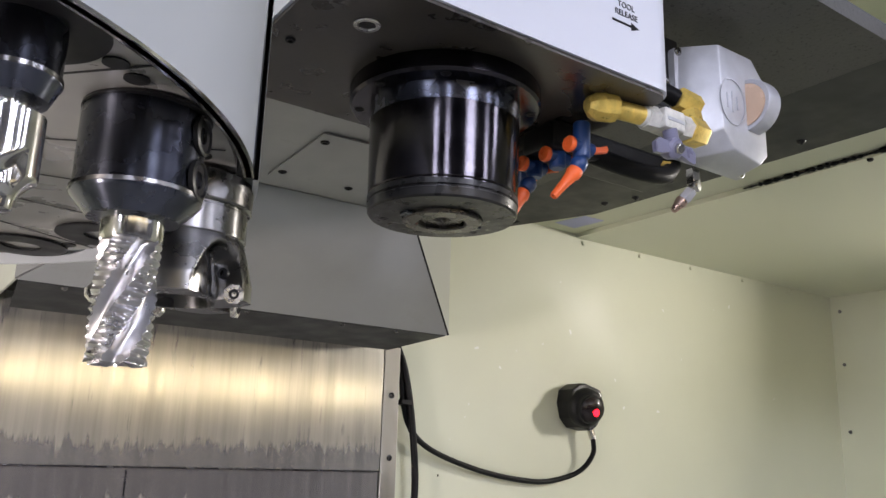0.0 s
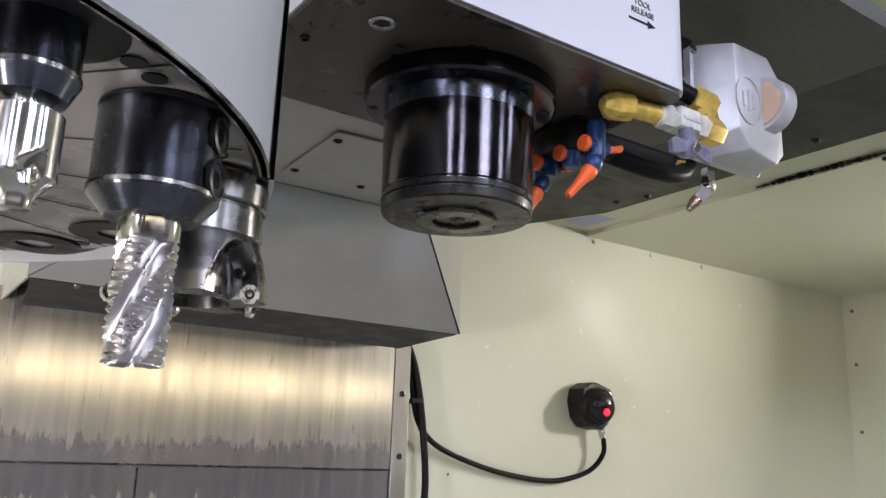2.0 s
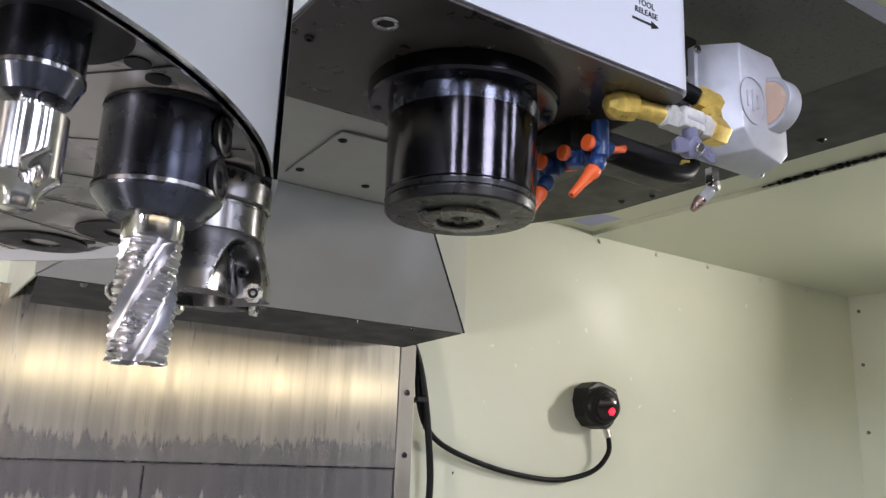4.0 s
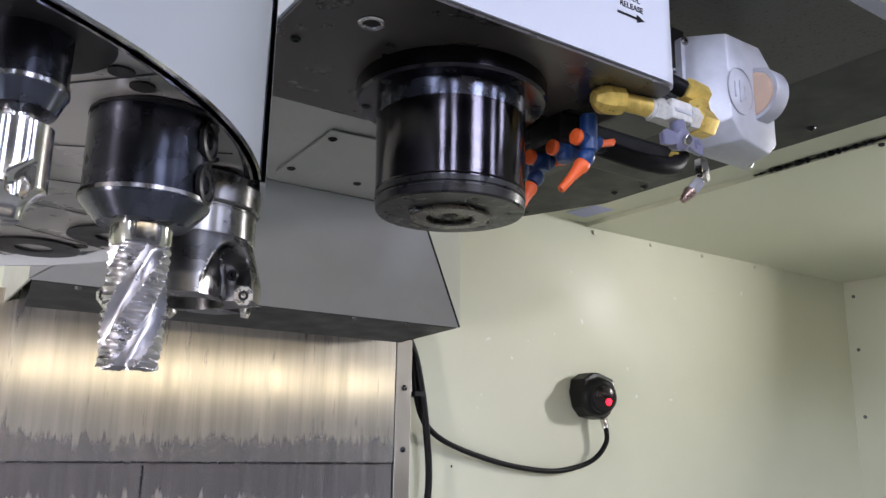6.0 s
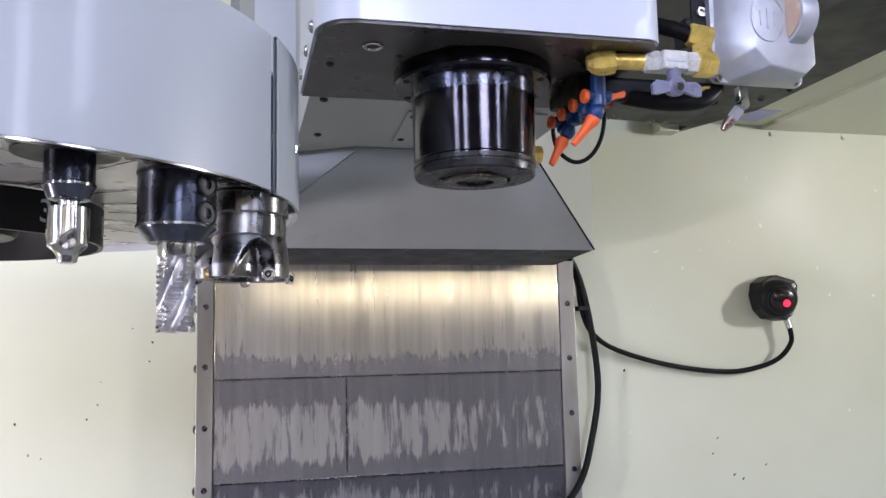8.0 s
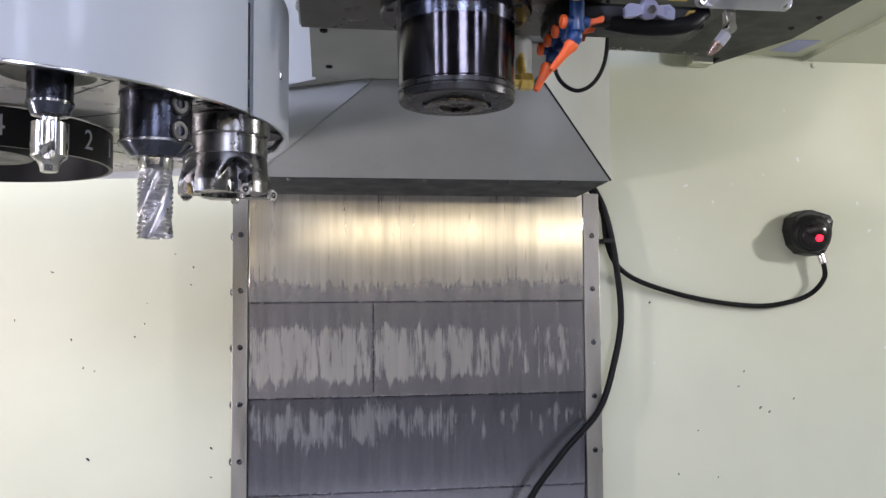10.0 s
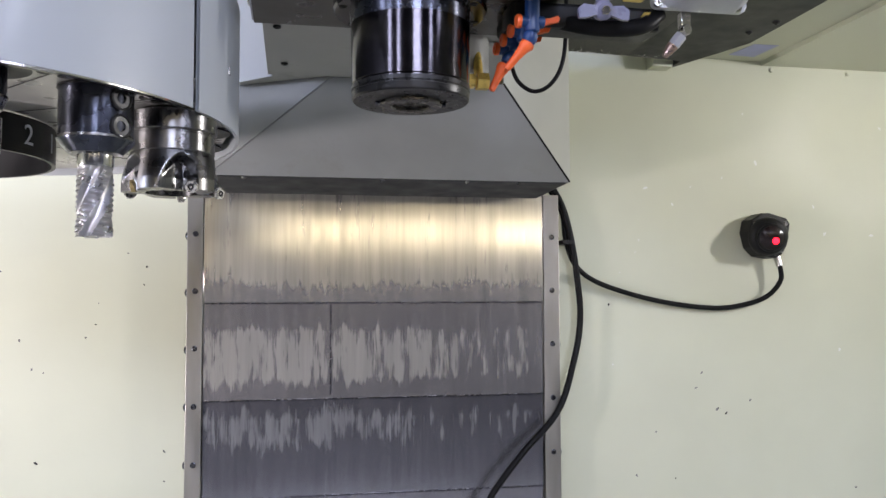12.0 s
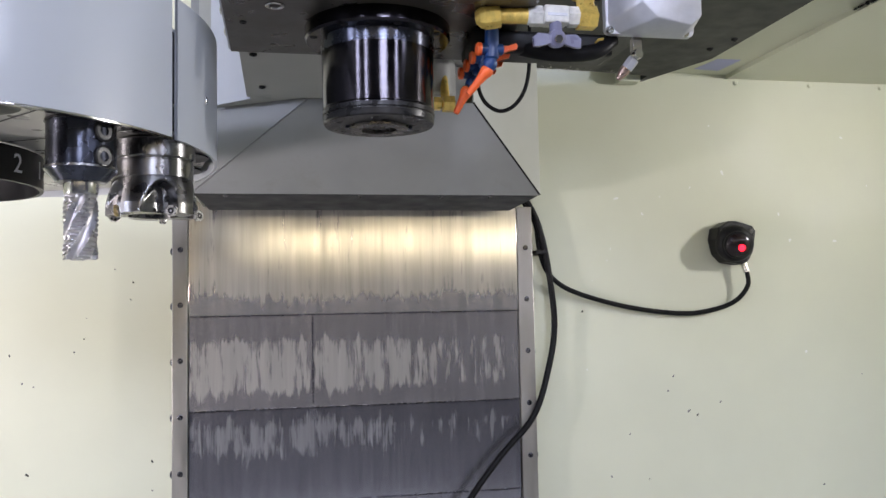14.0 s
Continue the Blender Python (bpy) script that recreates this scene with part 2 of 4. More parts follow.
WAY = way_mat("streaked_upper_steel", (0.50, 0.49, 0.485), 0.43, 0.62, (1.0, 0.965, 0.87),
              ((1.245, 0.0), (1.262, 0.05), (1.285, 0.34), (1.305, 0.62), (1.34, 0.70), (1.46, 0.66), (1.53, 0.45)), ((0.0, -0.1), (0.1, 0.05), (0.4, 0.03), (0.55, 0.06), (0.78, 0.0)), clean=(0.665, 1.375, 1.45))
# steel gets darker from plate to plate downwards, film on the lowest
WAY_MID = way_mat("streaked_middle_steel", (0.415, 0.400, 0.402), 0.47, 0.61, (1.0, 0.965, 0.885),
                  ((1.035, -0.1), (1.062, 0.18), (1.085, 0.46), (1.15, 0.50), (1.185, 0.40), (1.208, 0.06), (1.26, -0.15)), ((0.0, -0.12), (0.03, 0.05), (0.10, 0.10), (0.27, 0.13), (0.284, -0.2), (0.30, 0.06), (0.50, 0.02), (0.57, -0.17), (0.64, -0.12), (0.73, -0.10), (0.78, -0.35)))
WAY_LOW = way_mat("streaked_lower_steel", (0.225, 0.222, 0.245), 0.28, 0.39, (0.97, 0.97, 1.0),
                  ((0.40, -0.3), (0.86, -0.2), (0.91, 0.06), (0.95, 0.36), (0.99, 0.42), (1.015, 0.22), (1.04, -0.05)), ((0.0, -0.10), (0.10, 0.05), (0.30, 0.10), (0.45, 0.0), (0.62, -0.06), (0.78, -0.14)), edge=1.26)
RAIL = mat("satin_rail_steel", (0.30, 0.285, 0.26), 0.40, 0.9, vary=0.1, scale=12, stretch=(3, 1, 0.6), dirt=(0.3, 0.27, 0.22), dirt_at=(0.6, 0.9), dirt_scale=20)


# ---------- mesh helpers ----------
ORIGIN = {}


def finish(name, bm, material, origin, sharp=35):
    bmesh.ops.recalc_face_normals(bm, faces=bm.faces)
    me = bpy.data.meshes.new(name)
    bmesh.ops.translate(bm, verts=bm.verts, vec=-Vector(origin))
    bm.to_mesh(me)
    bm.free()
    soft = [p.use_smooth for p in me.polygons]
    me.set_sharp_from_angle(angle=radians(sharp))
    for p, s in zip(me.polygons, soft):
        p.use_smooth = s or not any(soft)
    if material:
        me.materials.append(material)
    return new(name, me)


def thing(name, origin, label, category, group="", kind=""):
    ob = new(name)
    ob.empty_display_size = 0.02
    ob.location = origin
    ORIGIN[ob] = Vector(origin)
    return tagged(ob, label, category, group, kind)


def part(name, bm, material, parent, label="", sharp=35):
    """bm is in world coordinates; the part goes under a thing or a part."""
    ob = finish(name, bm, material, ORIGIN[parent], sharp)
    ob.parent = parent
    ORIGIN[ob] = ORIGIN[parent]
    return tagged(ob, label)


def solo(name, bm, material, label, category, group="", kind="", sharp=35):
    """A thing or piece of the setting that is one mesh."""
    ob = finish(name, bm, material, (0, 0, 0), sharp)
    ORIGIN[ob] = Vector((0, 0, 0))
    return tagged(ob, label, category, group, kind)


def box(x0, x1, y0, y1, z0, z1, bevel=0.0, bm=None, segments=2):
    own = bmesh.new()
    bmesh.ops.create_cube(own, size=1, matrix=Matrix.LocRotScale(((x0 + x1) / 2, (y0 + y1) / 2, (z0 + z1) / 2), None, (x1 - x0, y1 - y0, z1 - z0)))
    if bevel:
        bmesh.ops.bevel(own, geom=own.edges[:], offset=bevel, segments=segments, profile=0.5, affect="EDGES")
        for i, f in enumerate(sorted(own.faces, key=lambda f: f.calc_area())):
            f.smooth = i < len(own.faces) - 6
    return merged(own, bm)


def merged(own, bm):
    if bm is None:
        return own
    me = bpy.data.meshes.new("scratch")
    own.to_mesh(me)
    own.free()
    bm.from_mesh(me)
    bpy.data.meshes.remove(me)
    return bm


def lathe(profile, m=None, segments=48, bm=None, a0=0.0, a1=360.0):
    """Turns (radius, height) points round the z axis of m."""
    m = m or Matrix()
    own = bmesh.new()
    full = abs(a1 - a0) >= 359.9
    n = segments if full else segments + 1
    rings = []
    for r, z in profile:
        if r < 1e-6:
            v = own.verts.new(m @ Vector((0, 0, z)))
            rings.append([v] * n)
        else:
            rings.append([own.verts.new(m @ Vector((r * math.cos(radians(a0 + (a1 - a0) * i / segments)), r * math.sin(radians(a0 + (a1 - a0) * i / segments)), z))) for i in range(n)])
    for lo, hi in zip(rings, rings[1:]):
        for i in range(segments):
            j = (i + 1) % n
            q = []
            for v in (lo[i], lo[j], hi[j], hi[i]):
                if v not in q:
                    q.append(v)
            if len(q) > 2:
                own.faces.new(q).smooth = True
    return merged(own, bm)


def rod(p0, p1, r0, r1=None, segments=20, bm=None, soft=0.0):
    """A closed round bar from p0 to p1."""
    p0, p1 = Vector(p0), Vector(p1)
    h = (p1 - p0).length
    m = Matrix.Translation(p0) @ (p1 - p0).to_track_quat("Z", "Y").to_matrix().to_4x4()
    r1 = r0 if r1 is None else r1
    s = soft
    return lathe([(0, 0), (r0 - s, 0), (r0, s), (r1, h - s), (r1 - s, h), (0, h)] if s else [(0, 0), (r0, 0), (r1, h), (0, h)], m, segments, bm)


def curve_points(points, steps=8):
    p = [Vector(q) for q in points]
    p = [2 * p[0] - p[1]] + p + [2 * p[-1] - p[-2]]
    out = []
    for i in range(1, len(p) - 2):
        for k in range(steps):
            t = k / steps
            a, b, c, d = p[i - 1], p[i], p[i + 1], p[i + 2]
            out.append(0.5 * (2 * b + (c - a) * t + (2 * a - 5 * b + 4 * c - d) * t * t + (3 * b - a - 3 * c + d) * t ** 3))
    return out + [p[-2]]


def tube(points, r, steps=8, segments=12, bm=None):
    pts = curve_points(points, steps)
    own = bmesh.new()
    side = None
    rings = []
    for i, p in enumerate(pts):
        d = (pts[min(i + 1, len(pts) - 1)] - pts[max(i - 1, 0)]).normalized()
        side = d.orthogonal().normalized() if side is None else (side - d * side.dot(d)).normalized()
        up = d.cross(side)
        rings.append([own.verts.new(p + r * (math.cos(2 * math.pi * k / segments) * side + math.sin(2 * math.pi * k / segments) * up)) for k in range(segments)])
    for a, b in zip(rings, rings[1:]):
        for k in range(segments):
            own.faces.new((a[k], a[(k + 1) % segments], b[(k + 1) % segments], b[k])).smooth = True
    own.faces.new(rings[0][::-1])
    own.faces.new(rings[-1])
    return merged(own, bm)


def prism(outline, m, depth, bevel=0.0, bm=None):
    """A flat outline in m's xy plane, thickened along m's z."""
    own = bmesh.new()
    low = [own.verts.new(m @ Vector((x, y, 0))) for x, y in outline]
    high = [own.verts.new(m @ Vector((x, y, depth))) for x, y in outline]
    own.faces.new(low[::-1])
    top = own.faces.new(high)
    for i in range(len(low)):
        j = (i + 1) % len(low)
        own.faces.new((low[i], low[j], high[j], high[i])).smooth = (low[i].co - low[j].co).length < 0.03
    if bevel:
        bmesh.ops.bevel(own, geom=list(top.edges), offset=bevel, segments=2, profile=0.5, affect="EDGES")
    return merged(own, bm)


def rounded(x0, x1, y0, y1, radii, steps=8):
    """Outline of a rectangle with corner radii, from (x0, y0) anticlockwise."""
    out = []
    for (cx, cy, sx, sy, a), r in zip(((x0, y0, 1, 1, 180), (x1, y0, -1, 1, 270), (x1, y1, -1, -1, 0), (x0, y1, 1, -1, 90)), radii):
        for k in range(steps + 1 if r else 1):
            t = radians(a + 90 * k / steps)
            out.append((cx + sx * r + r * math.cos(t), cy + sy * r + r * math.sin(t)) if r else (cx, cy))
    return out


def hexagon(r, n=6, turn=0.0):
    return [(r * math.cos(radians(turn + 360 * k / n)), r * math.sin(radians(turn + 360 * k / n))) for k in range(n)]


def slab(corners, t, bm=None):
    """A plate through the corner points, thickened by t against its normal."""
    own = bmesh.new()
    c = [Vector(p) for p in corners]
    nrm = (c[1] - c[0]).cross(c[2] - c[0]).normalized()
    a = [own.verts.new(p) for p in c]
    b = [own.verts.new(p - nrm * t) for p in c]
    own.faces.new(a)
    own.faces.new(b[::-1])
    for i in range(len(c)):
        j = (i + 1) % len(c)
        own.faces.new((a[i], b[i], b[j], a[j]))
    return merged(own, bm)


def facing(p, direction):
    """A pose at p whose z axis points along direction."""
    return Matrix.Translation(p) @ Vector(direction).to_track_quat("Z", "Y").to_matrix().to_4x4()


def cap_screw(parent, p, direction, r=0.006, name="screw", material=None, h=None):
    """A round socket-head screw with a sunk hexagon."""
    m = facing(p, direction)
    h = h or r * 0.7
    bm = lathe([(r, 0), (r, h * 0.75), (r * 0.88, h), (r * 0.55, h), (r * 0.5, h * 0.35), (0, h * 0.35)], m, 18)
    return part(name, bm, material or DULLSTEEL, parent)


def dome(parent, p, direction, r=0.006, name="screw", material=None):
    m = facing(p, direction)
    bm = lathe([(r, 0), (r * 0.95, r * 0.25), (r * 0.7, r * 0.5), (r * 0.35, r * 0.62), (0.25 * r, r * 0.4), (0, r * 0.4)], m, 14)
    return part(name, bm, material or DULLSTEEL, parent)


def lettering(parent, name, words, m, size, material, label=""):
    """Words in the built-in font as a flat raised mesh."""
    cu = bpy.data.curves.new("letters", "FONT")
    cu.body, cu.size, cu.align_x, cu.align_y, cu.extrude = words, size, "CENTER", "CENTER", 0.0004
    ob = bpy.data.objects.new("letters", cu)
    scene.collection.objects.link(ob)
    me = bpy.data.meshes.new_from_object(ob.evaluated_get(bpy.context.evaluated_depsgraph_get()))
    bpy.data.objects.remove(ob)
    bm = bmesh.new()
    bm.from_mesh(me)
    bmesh.ops.transform(bm, matrix=m, verts=bm.verts)
    return part(name, bm, material, parent, label)


# ---------- enclosure ----------
BACK = 1.533
solo("wall_back", box(-1.5, 2.62, BACK, BACK + 0.03, 0.3, 2.75), CREAM, "cream enamelled sheet-metal back wall with small chips", "wall", kind="structure")
solo("wall_right", box(2.59, 2.62, -0.9, BACK, 0.3, 2.75), CREAM, "cream enamelled sheet-metal side wall", "wall", kind="structure")
# out of view; the gap from z 1.58 to 2.14 is added to admit light
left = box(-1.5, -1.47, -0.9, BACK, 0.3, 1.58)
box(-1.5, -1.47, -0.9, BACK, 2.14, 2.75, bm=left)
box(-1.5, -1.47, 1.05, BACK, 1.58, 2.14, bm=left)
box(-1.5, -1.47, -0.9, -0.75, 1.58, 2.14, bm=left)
solo("wall_left", left, CREAM, "cream enamelled sheet-metal side wall with an opening added for light", "wall", kind="structure")
solo("enclosure_floor", box(-1.5, 2.62, -0.9, BACK, 0.27, 0.3), TRAY, "dull steel chip tray floor of the enclosure", "floor", kind="structure")
solo("ceiling_panel_1", box(1.384, 2.59, -0.75, BACK, 1.853, 1.88), CREAM, "cream sheet-metal roof panel of the enclosure", "ceiling", kind="structure")
solo("ceiling_panel_2", box(1.0, 1.3835, -0.75, BACK, 1.864, 1.88), CREAM, "cream sheet-metal roof strip of the enclosure", "ceiling", kind="structure")
solo("ceiling_upper", box(-1.5, 2.62, 0.25, BACK, 2.75, 2.78), CREAM, "cream upper roof over the machine head", "ceiling", kind="structure")
solo("hall_floor", box(-4, 5, -5.5, 3, -0.05, 0.0), CONCRETE, "grey workshop concrete floor", "floor", kind="structure")
solo("hall_wall_1", box(-4, 5, -5.6, -5.5, 0, 4.6), HALLWALL, "grey workshop wall", "wall", kind="structure")
solo("hall_wall_2", box(-4.1, -4, -5.5, 3, 0, 4.6), HALLWALL, "grey workshop wall", "wall", kind="structure")
solo("hall_wall_3", box(5, 5.1, -5.5, 3, 0, 4.6), HALLWALL, "grey workshop wall", "wall", kind="structure")
solo("hall_wall_4", box(-4, 5, 3, 3.1, 0, 4.6), HALLWALL, "grey workshop wall", "wall", kind="structure")
solo("hall_ceiling", box(-4, 5, -5.5, 3, 4.6, 4.7), HALLWALL, "grey workshop ceiling", "ceiling", kind="structure")

# dark beam under the roof beside the head
beam = thing("roof_beam", (1.0, 0.9, 1.83), "dark grey painted steel beam under the enclosure roof", "beam", kind="structure")
part("beam_plate", prism([(0.975, 0.48), (1.210, 0.48), (1.210, 1.295), (1.127, 1.508), (1.121, 1.508), (1.121, 1.452), (0.975, 1.432)], pose(0, 0, 1.830), 0.026), DARKBEAM, beam)
part("soffit_plate", prism([(0.60, 0.48), (0.9748, 0.48), (0.9748, 1.432), (0.60, 1.40)], pose(0, 0, 1.8302), 0.026), SPECKLED, beam, "speckled dark soffit plate")
for x, y in ((1.165, 1.22), (1.185, 1.15), (1.16, 0.75)):
    dome(beam, (x, y, 1.830), (0, 0, -1), 0.008, material=BLACK)
part("end_bracket", box(1.066, 1.120, 1.490, 1.530, 1.826, 1.8635, 0.002), CREAM, beam, "cream painted bracket at the beam end")
rng = random.Random(5)
seal = bmesh.new()
rings = []
for k in range(91):
    y = 0.48 + 0.006 * k
    w = (0.0025 + 0.006 * rng.random() ** 1.5) * min(1.0, 0.2 + (91 - k) / 14)
    rings.append([seal.verts.new((1.380 + w * math.cos(a) * 0.9, y, 1.8585 + w * math.sin(a) * 0.8)) for a in (0.3, 1.3, 2.4, 3.4, 4.4, 5.4)])
for p, q in zip(rings, rings[1:]):
    for k in range(6):
        seal.faces.new((p[k], q[k], q[(k + 1) % 6], p[(k + 1) % 6]))
seal.faces.new(rings[0])
seal.faces.new(rings[-1][::-1])
solo("roof_seam", seal, RUBBER, "ragged black sealant along the roof panel joint", "seam", kind="structure")
for y in (0.55, 0.65, 0.75):
    solo("roof_bolt", lathe([(0, 0), (0.006, 0), (0.006, 0.003), (0.004, 0.005), (0, 0.005)], facing((1.392, y, 1.853), (0, 0, -1)), 12), BLACK, "dark bolt head on the roof panel", "bolt", "roof bolts")
for x in (1.41, 1.63, 1.85, 2.1, 2.35):
    solo("wall_bolt", lathe([(0, 0), (0.006, 0), (0.006, 0.003), (0.004, 0.005), (0, 0.005)], facing((x, BACK, 1.842), (0, -1, 0)), 12), CREAM, "small cream-painted bolt under the roof edge", "bolt", "wall bolts")
for z in (1.80, 1.62, 1.40):
    solo("wall_bolt", lathe([(0, 0), (0.006, 0), (0.006, 0.003), (0.004, 0.005), (0, 0.005)], facing((2.59, 1.50, z), (-1, 0, 0)), 12), DULLSTEEL, "small dull bolt on the side wall", "bolt", "wall bolts")

# ---------- way cover ----------
YR = 1.475
cover = thing("way_cover", (0.39, YR, 0.4), "telescopic steel way cover with worn vertical streaks", "way cover")
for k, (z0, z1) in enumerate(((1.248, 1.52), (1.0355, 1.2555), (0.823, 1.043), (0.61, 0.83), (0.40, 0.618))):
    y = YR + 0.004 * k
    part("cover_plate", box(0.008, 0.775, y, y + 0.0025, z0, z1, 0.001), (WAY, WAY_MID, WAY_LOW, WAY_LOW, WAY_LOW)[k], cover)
    part("plate_lip", box(0.008, 0.775, y - 0.002, y, z0 - 0.001, z0 + 0.002), SCREW, cover)
part("plate_joint", box(0.2815, 0.2845, YR + 0.0028, YR + 0.0045, 1.045, 1.243), SCREW, cover)
for x0, x1, out in ((-0.028, 0.006, -1), (0.777, 0.815, 1)):
    rail = part("side_rail", box(x0, x1, YR, BACK, 0.40, 1.50, 0.0015), RAIL, cover)
    xb = -0.010 if out < 0 else 0.797
    for k in range(8):
        z = 1.40 - 0.1245 * k
        cap_screw(rail, (xb, YR, z), (0, -1, 0), 0.0062, h=0.002, material=SCREW)
        dome(rail, (x0 if out < 0 else x1, YR + 0.018, z - 0.003), (out, 0, 0), 0.0095, material=BLACKOX)

# ---------- column shroud ----------
shroud = thing("column_shroud", (0.4, 1.3, 1.497), "tapered grey sheet-metal shroud over the way cover", "machine cover")
XL, XR, YF, ZL, XLT, XRT, YT, ZT = 0.040, 0.757, 1.229, 1.497, 0.266, 0.585, 1.10, 1.661
part("slope_panel", slab([(XL, YF, ZL), (XR, YF, ZL), (XRT, YT, ZT), (XLT, YT, ZT)], -0.003), HOODGREY_SHADE, shroud, "mid-grey sloping panel")
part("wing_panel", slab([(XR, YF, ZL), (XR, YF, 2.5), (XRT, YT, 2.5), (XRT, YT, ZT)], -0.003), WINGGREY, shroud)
# left wing takes the darker grey, so its shade is painted on
part("wing_panel", slab([(XL, YF, ZL), (XLT, YT, ZT), (XLT, YT, 2.5), (XL, YF, 2.5)], -0.003), HOODGREY_SHADE, shroud)
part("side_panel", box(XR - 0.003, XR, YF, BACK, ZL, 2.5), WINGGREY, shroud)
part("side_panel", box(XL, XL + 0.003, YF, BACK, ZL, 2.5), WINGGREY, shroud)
part("shelf", prism([(0.160, 1.100), (0.270, 1.0985), (0.041, 1.236), (0.086, 1.175)], pose(0, 0, ZT + 0.001), 0.5), CASTGREY, shroud)
# hood sheet like the slope; DARKBEAM puts the shade beneath into its colour
lip = part("lower_lip", slab([(XL + 0.004, YF, ZL), (XL + 0.02, YF + 0.17, ZL - 0.012), (XR - 0.02, YF + 0.17, ZL - 0.012), (XR - 0.004, YF, ZL)], -0.003), DARKBEAM, shroud, "underside flange with its shade in the colour")
edge = Vector((XRT - XR, YT - YF, ZT - ZL))
corner = Vector((XR + 0.001, YF - 0.002, ZL))
part("edge_gasket", tube([corner, corner + edge * 0.5, corner + edge], 0.0022, 2, 6), RUBBER, shroud, "black rubber gasket")
part("edge_gasket", tube([(XR + 0.001, YF - 0.001, ZL), (XR + 0.001, YF - 0.001, 1.75), (XR + 0.001, YF - 0.001, 2.2)], 0.0012, 2, 6), WINGGREY, shroud)
for z in (1.66, 1.60):
    dome(shroud, (XR, YF + 0.02, z), (1, 0, 0), 0.006)
for x in (0.104, 0.373, 0.544, 0.651):
    dome(lip, (x, YF + 0.006, ZL - 0.004), (0, -0.5, -1), 0.005)

# ---------- machine head ----------
head = thing("machine_head", (0.34, 0.7, 1.66), "white spindle head cover with a dark underside", "machine head")
ZH = 1.66
part("head_cover", prism(rounded(0.138, 0.547, 0.527, 0.805, (0.045, 0.022, 0, 0)), pose(0, 0, ZH), 0.75), WHITE, head)
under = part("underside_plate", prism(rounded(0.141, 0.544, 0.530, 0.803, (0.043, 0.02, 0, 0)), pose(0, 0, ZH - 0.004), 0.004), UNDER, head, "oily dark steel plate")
socket = facing((0.208, 0.596, ZH - 0.004), (0, 0, -1))
part("plug_ring", lathe([(0.0125, 0), (0.0128, 0.0012), (0.0115, 0.0022), (0.0085, 0.0020), (0.0075, 0), (0.0125, 0)], socket, 32), STEEL, under, "bright steel plug ring")
part("plug_socket", prism(hexagon(0.0078), socket, 0.0008), DARKHOLE, under)
cap_screw(under, (0.165, 0.665, ZH - 0.003), (0, 0, -1), 0.005, material=BLACK)
casting = part("neck_casting", box(0.152, 0.56, 0.806, 1.099, ZH + 0.001, 2.4), CASTGREY, head, "grey painted casting behind the spindle")
part("hatch", prism([(0.303, 0.860), (0.52, 0.845), (0.53, 1.02), (0.312, 1.048)], pose(0, 0, ZH - 0.003), 0.003, 0.001), CASTGREY, casting)
for x, y in ((0.173, 0.825), (0.182, 1.021), (0.316, 0.884), (0.322, 1.022), (0.429, 1.027)):
    cap_screw(casting, (x, y, ZH - 0.002 * (x > 0.3)), (0, 0, -1), 0.006, material=BLACK, h=0.003)
part("corner_panel", slab([(0.1595, 1.1055, ZH - 0.002), (0.1595, 1.1055, 2.16), (0.084, 1.1715, 2.16), (0.084, 1.1715, ZH - 0.002)], -0.003), WHITE, head, "white corner panel beside the neck")
for x, y in ((0.138, 0.60), (0.138, 0.68), (0.138, 0.77)):
    dome(head, (x, y, ZH + 0.016), (-1, 0, 0), 0.008, material=STEEL)
lettering(head, "sign_text", "TOOL", facing((0.4735, 0.5268, 1.7385), (0, -1, 0)), 0.0092, INK, "black printed words")
lettering(head, "sign_text", "RELEASE", facing((0.4735, 0.5268, 1.7285), (0, -1, 0)), 0.0092, INK, "black printed words")
arrow = [(-0.020, -0.0013), (0.008, -0.0013), (0.008, -0.0046), (0.020, 0), (0.008, 0.0046), (0.008, 0.0013), (-0.020, 0.0013)]
part("sign_arrow", prism(arrow, facing((0.4725, 0.5268, 1.7175), (0, -1, 0)), 0.0004), INK, head, "black printed arrow")

# ---------- spindle ----------
SX, SY = 0.349, 0.671
spindle = thing("spindle", (SX, SY, 1.516), "polished black steel spindle nose with a bare taper", "spindle")
at = pose(SX, SY, 0)
part("flange", lathe([(0, 1.656), (0.1005, 1.656), (0.1015, 1.654), (0.1015, 1.638), (0.099, 1.635), (0.079, 1.635), (0, 1.635)], at, 72), SPINDLE, spindle)
part("upper_band", lathe([(0.0775, 1.636), (0.0797, 1.636), (0.0793, 1.6165), (0.0775, 1.6165)], at, 72), BLACKOX, spindle, "bare steel band")
part("barrel", lathe([(0, 1.636), (0.0790, 1.636), (0.0790, 1.616), (0.0776, 1.5385), (0.0762, 1.5370), (0.0762, 1.5350), (0, 1.5350)], at, 72), SPINDLE, spindle)
part("nose_ring", lathe([(0, 1.5355), (0.0778, 1.5355), (0.0780, 1.5300), (0.0762, 1.5290), (0.0762, 1.5276), (0.0778, 1.5266), (0.0770, 1.5190), (0.0752, 1.5170), (0.044, 1.5160), (0.042, 1.5160), (0.042, 1.53), (0, 1.53)], at, 72), NOSEFACE, spindle, "dark painted nose ring")
part("taper_rim", lathe([(0.042, 1.524), (0.0412, 1.5130), (0.0395, 1.5115), (0.026, 1.5110), (0.0245, 1.5125), (0.0215, 1.545), (0, 1.545)], at, 60), NOSE, spindle, "worn steel taper mouth")
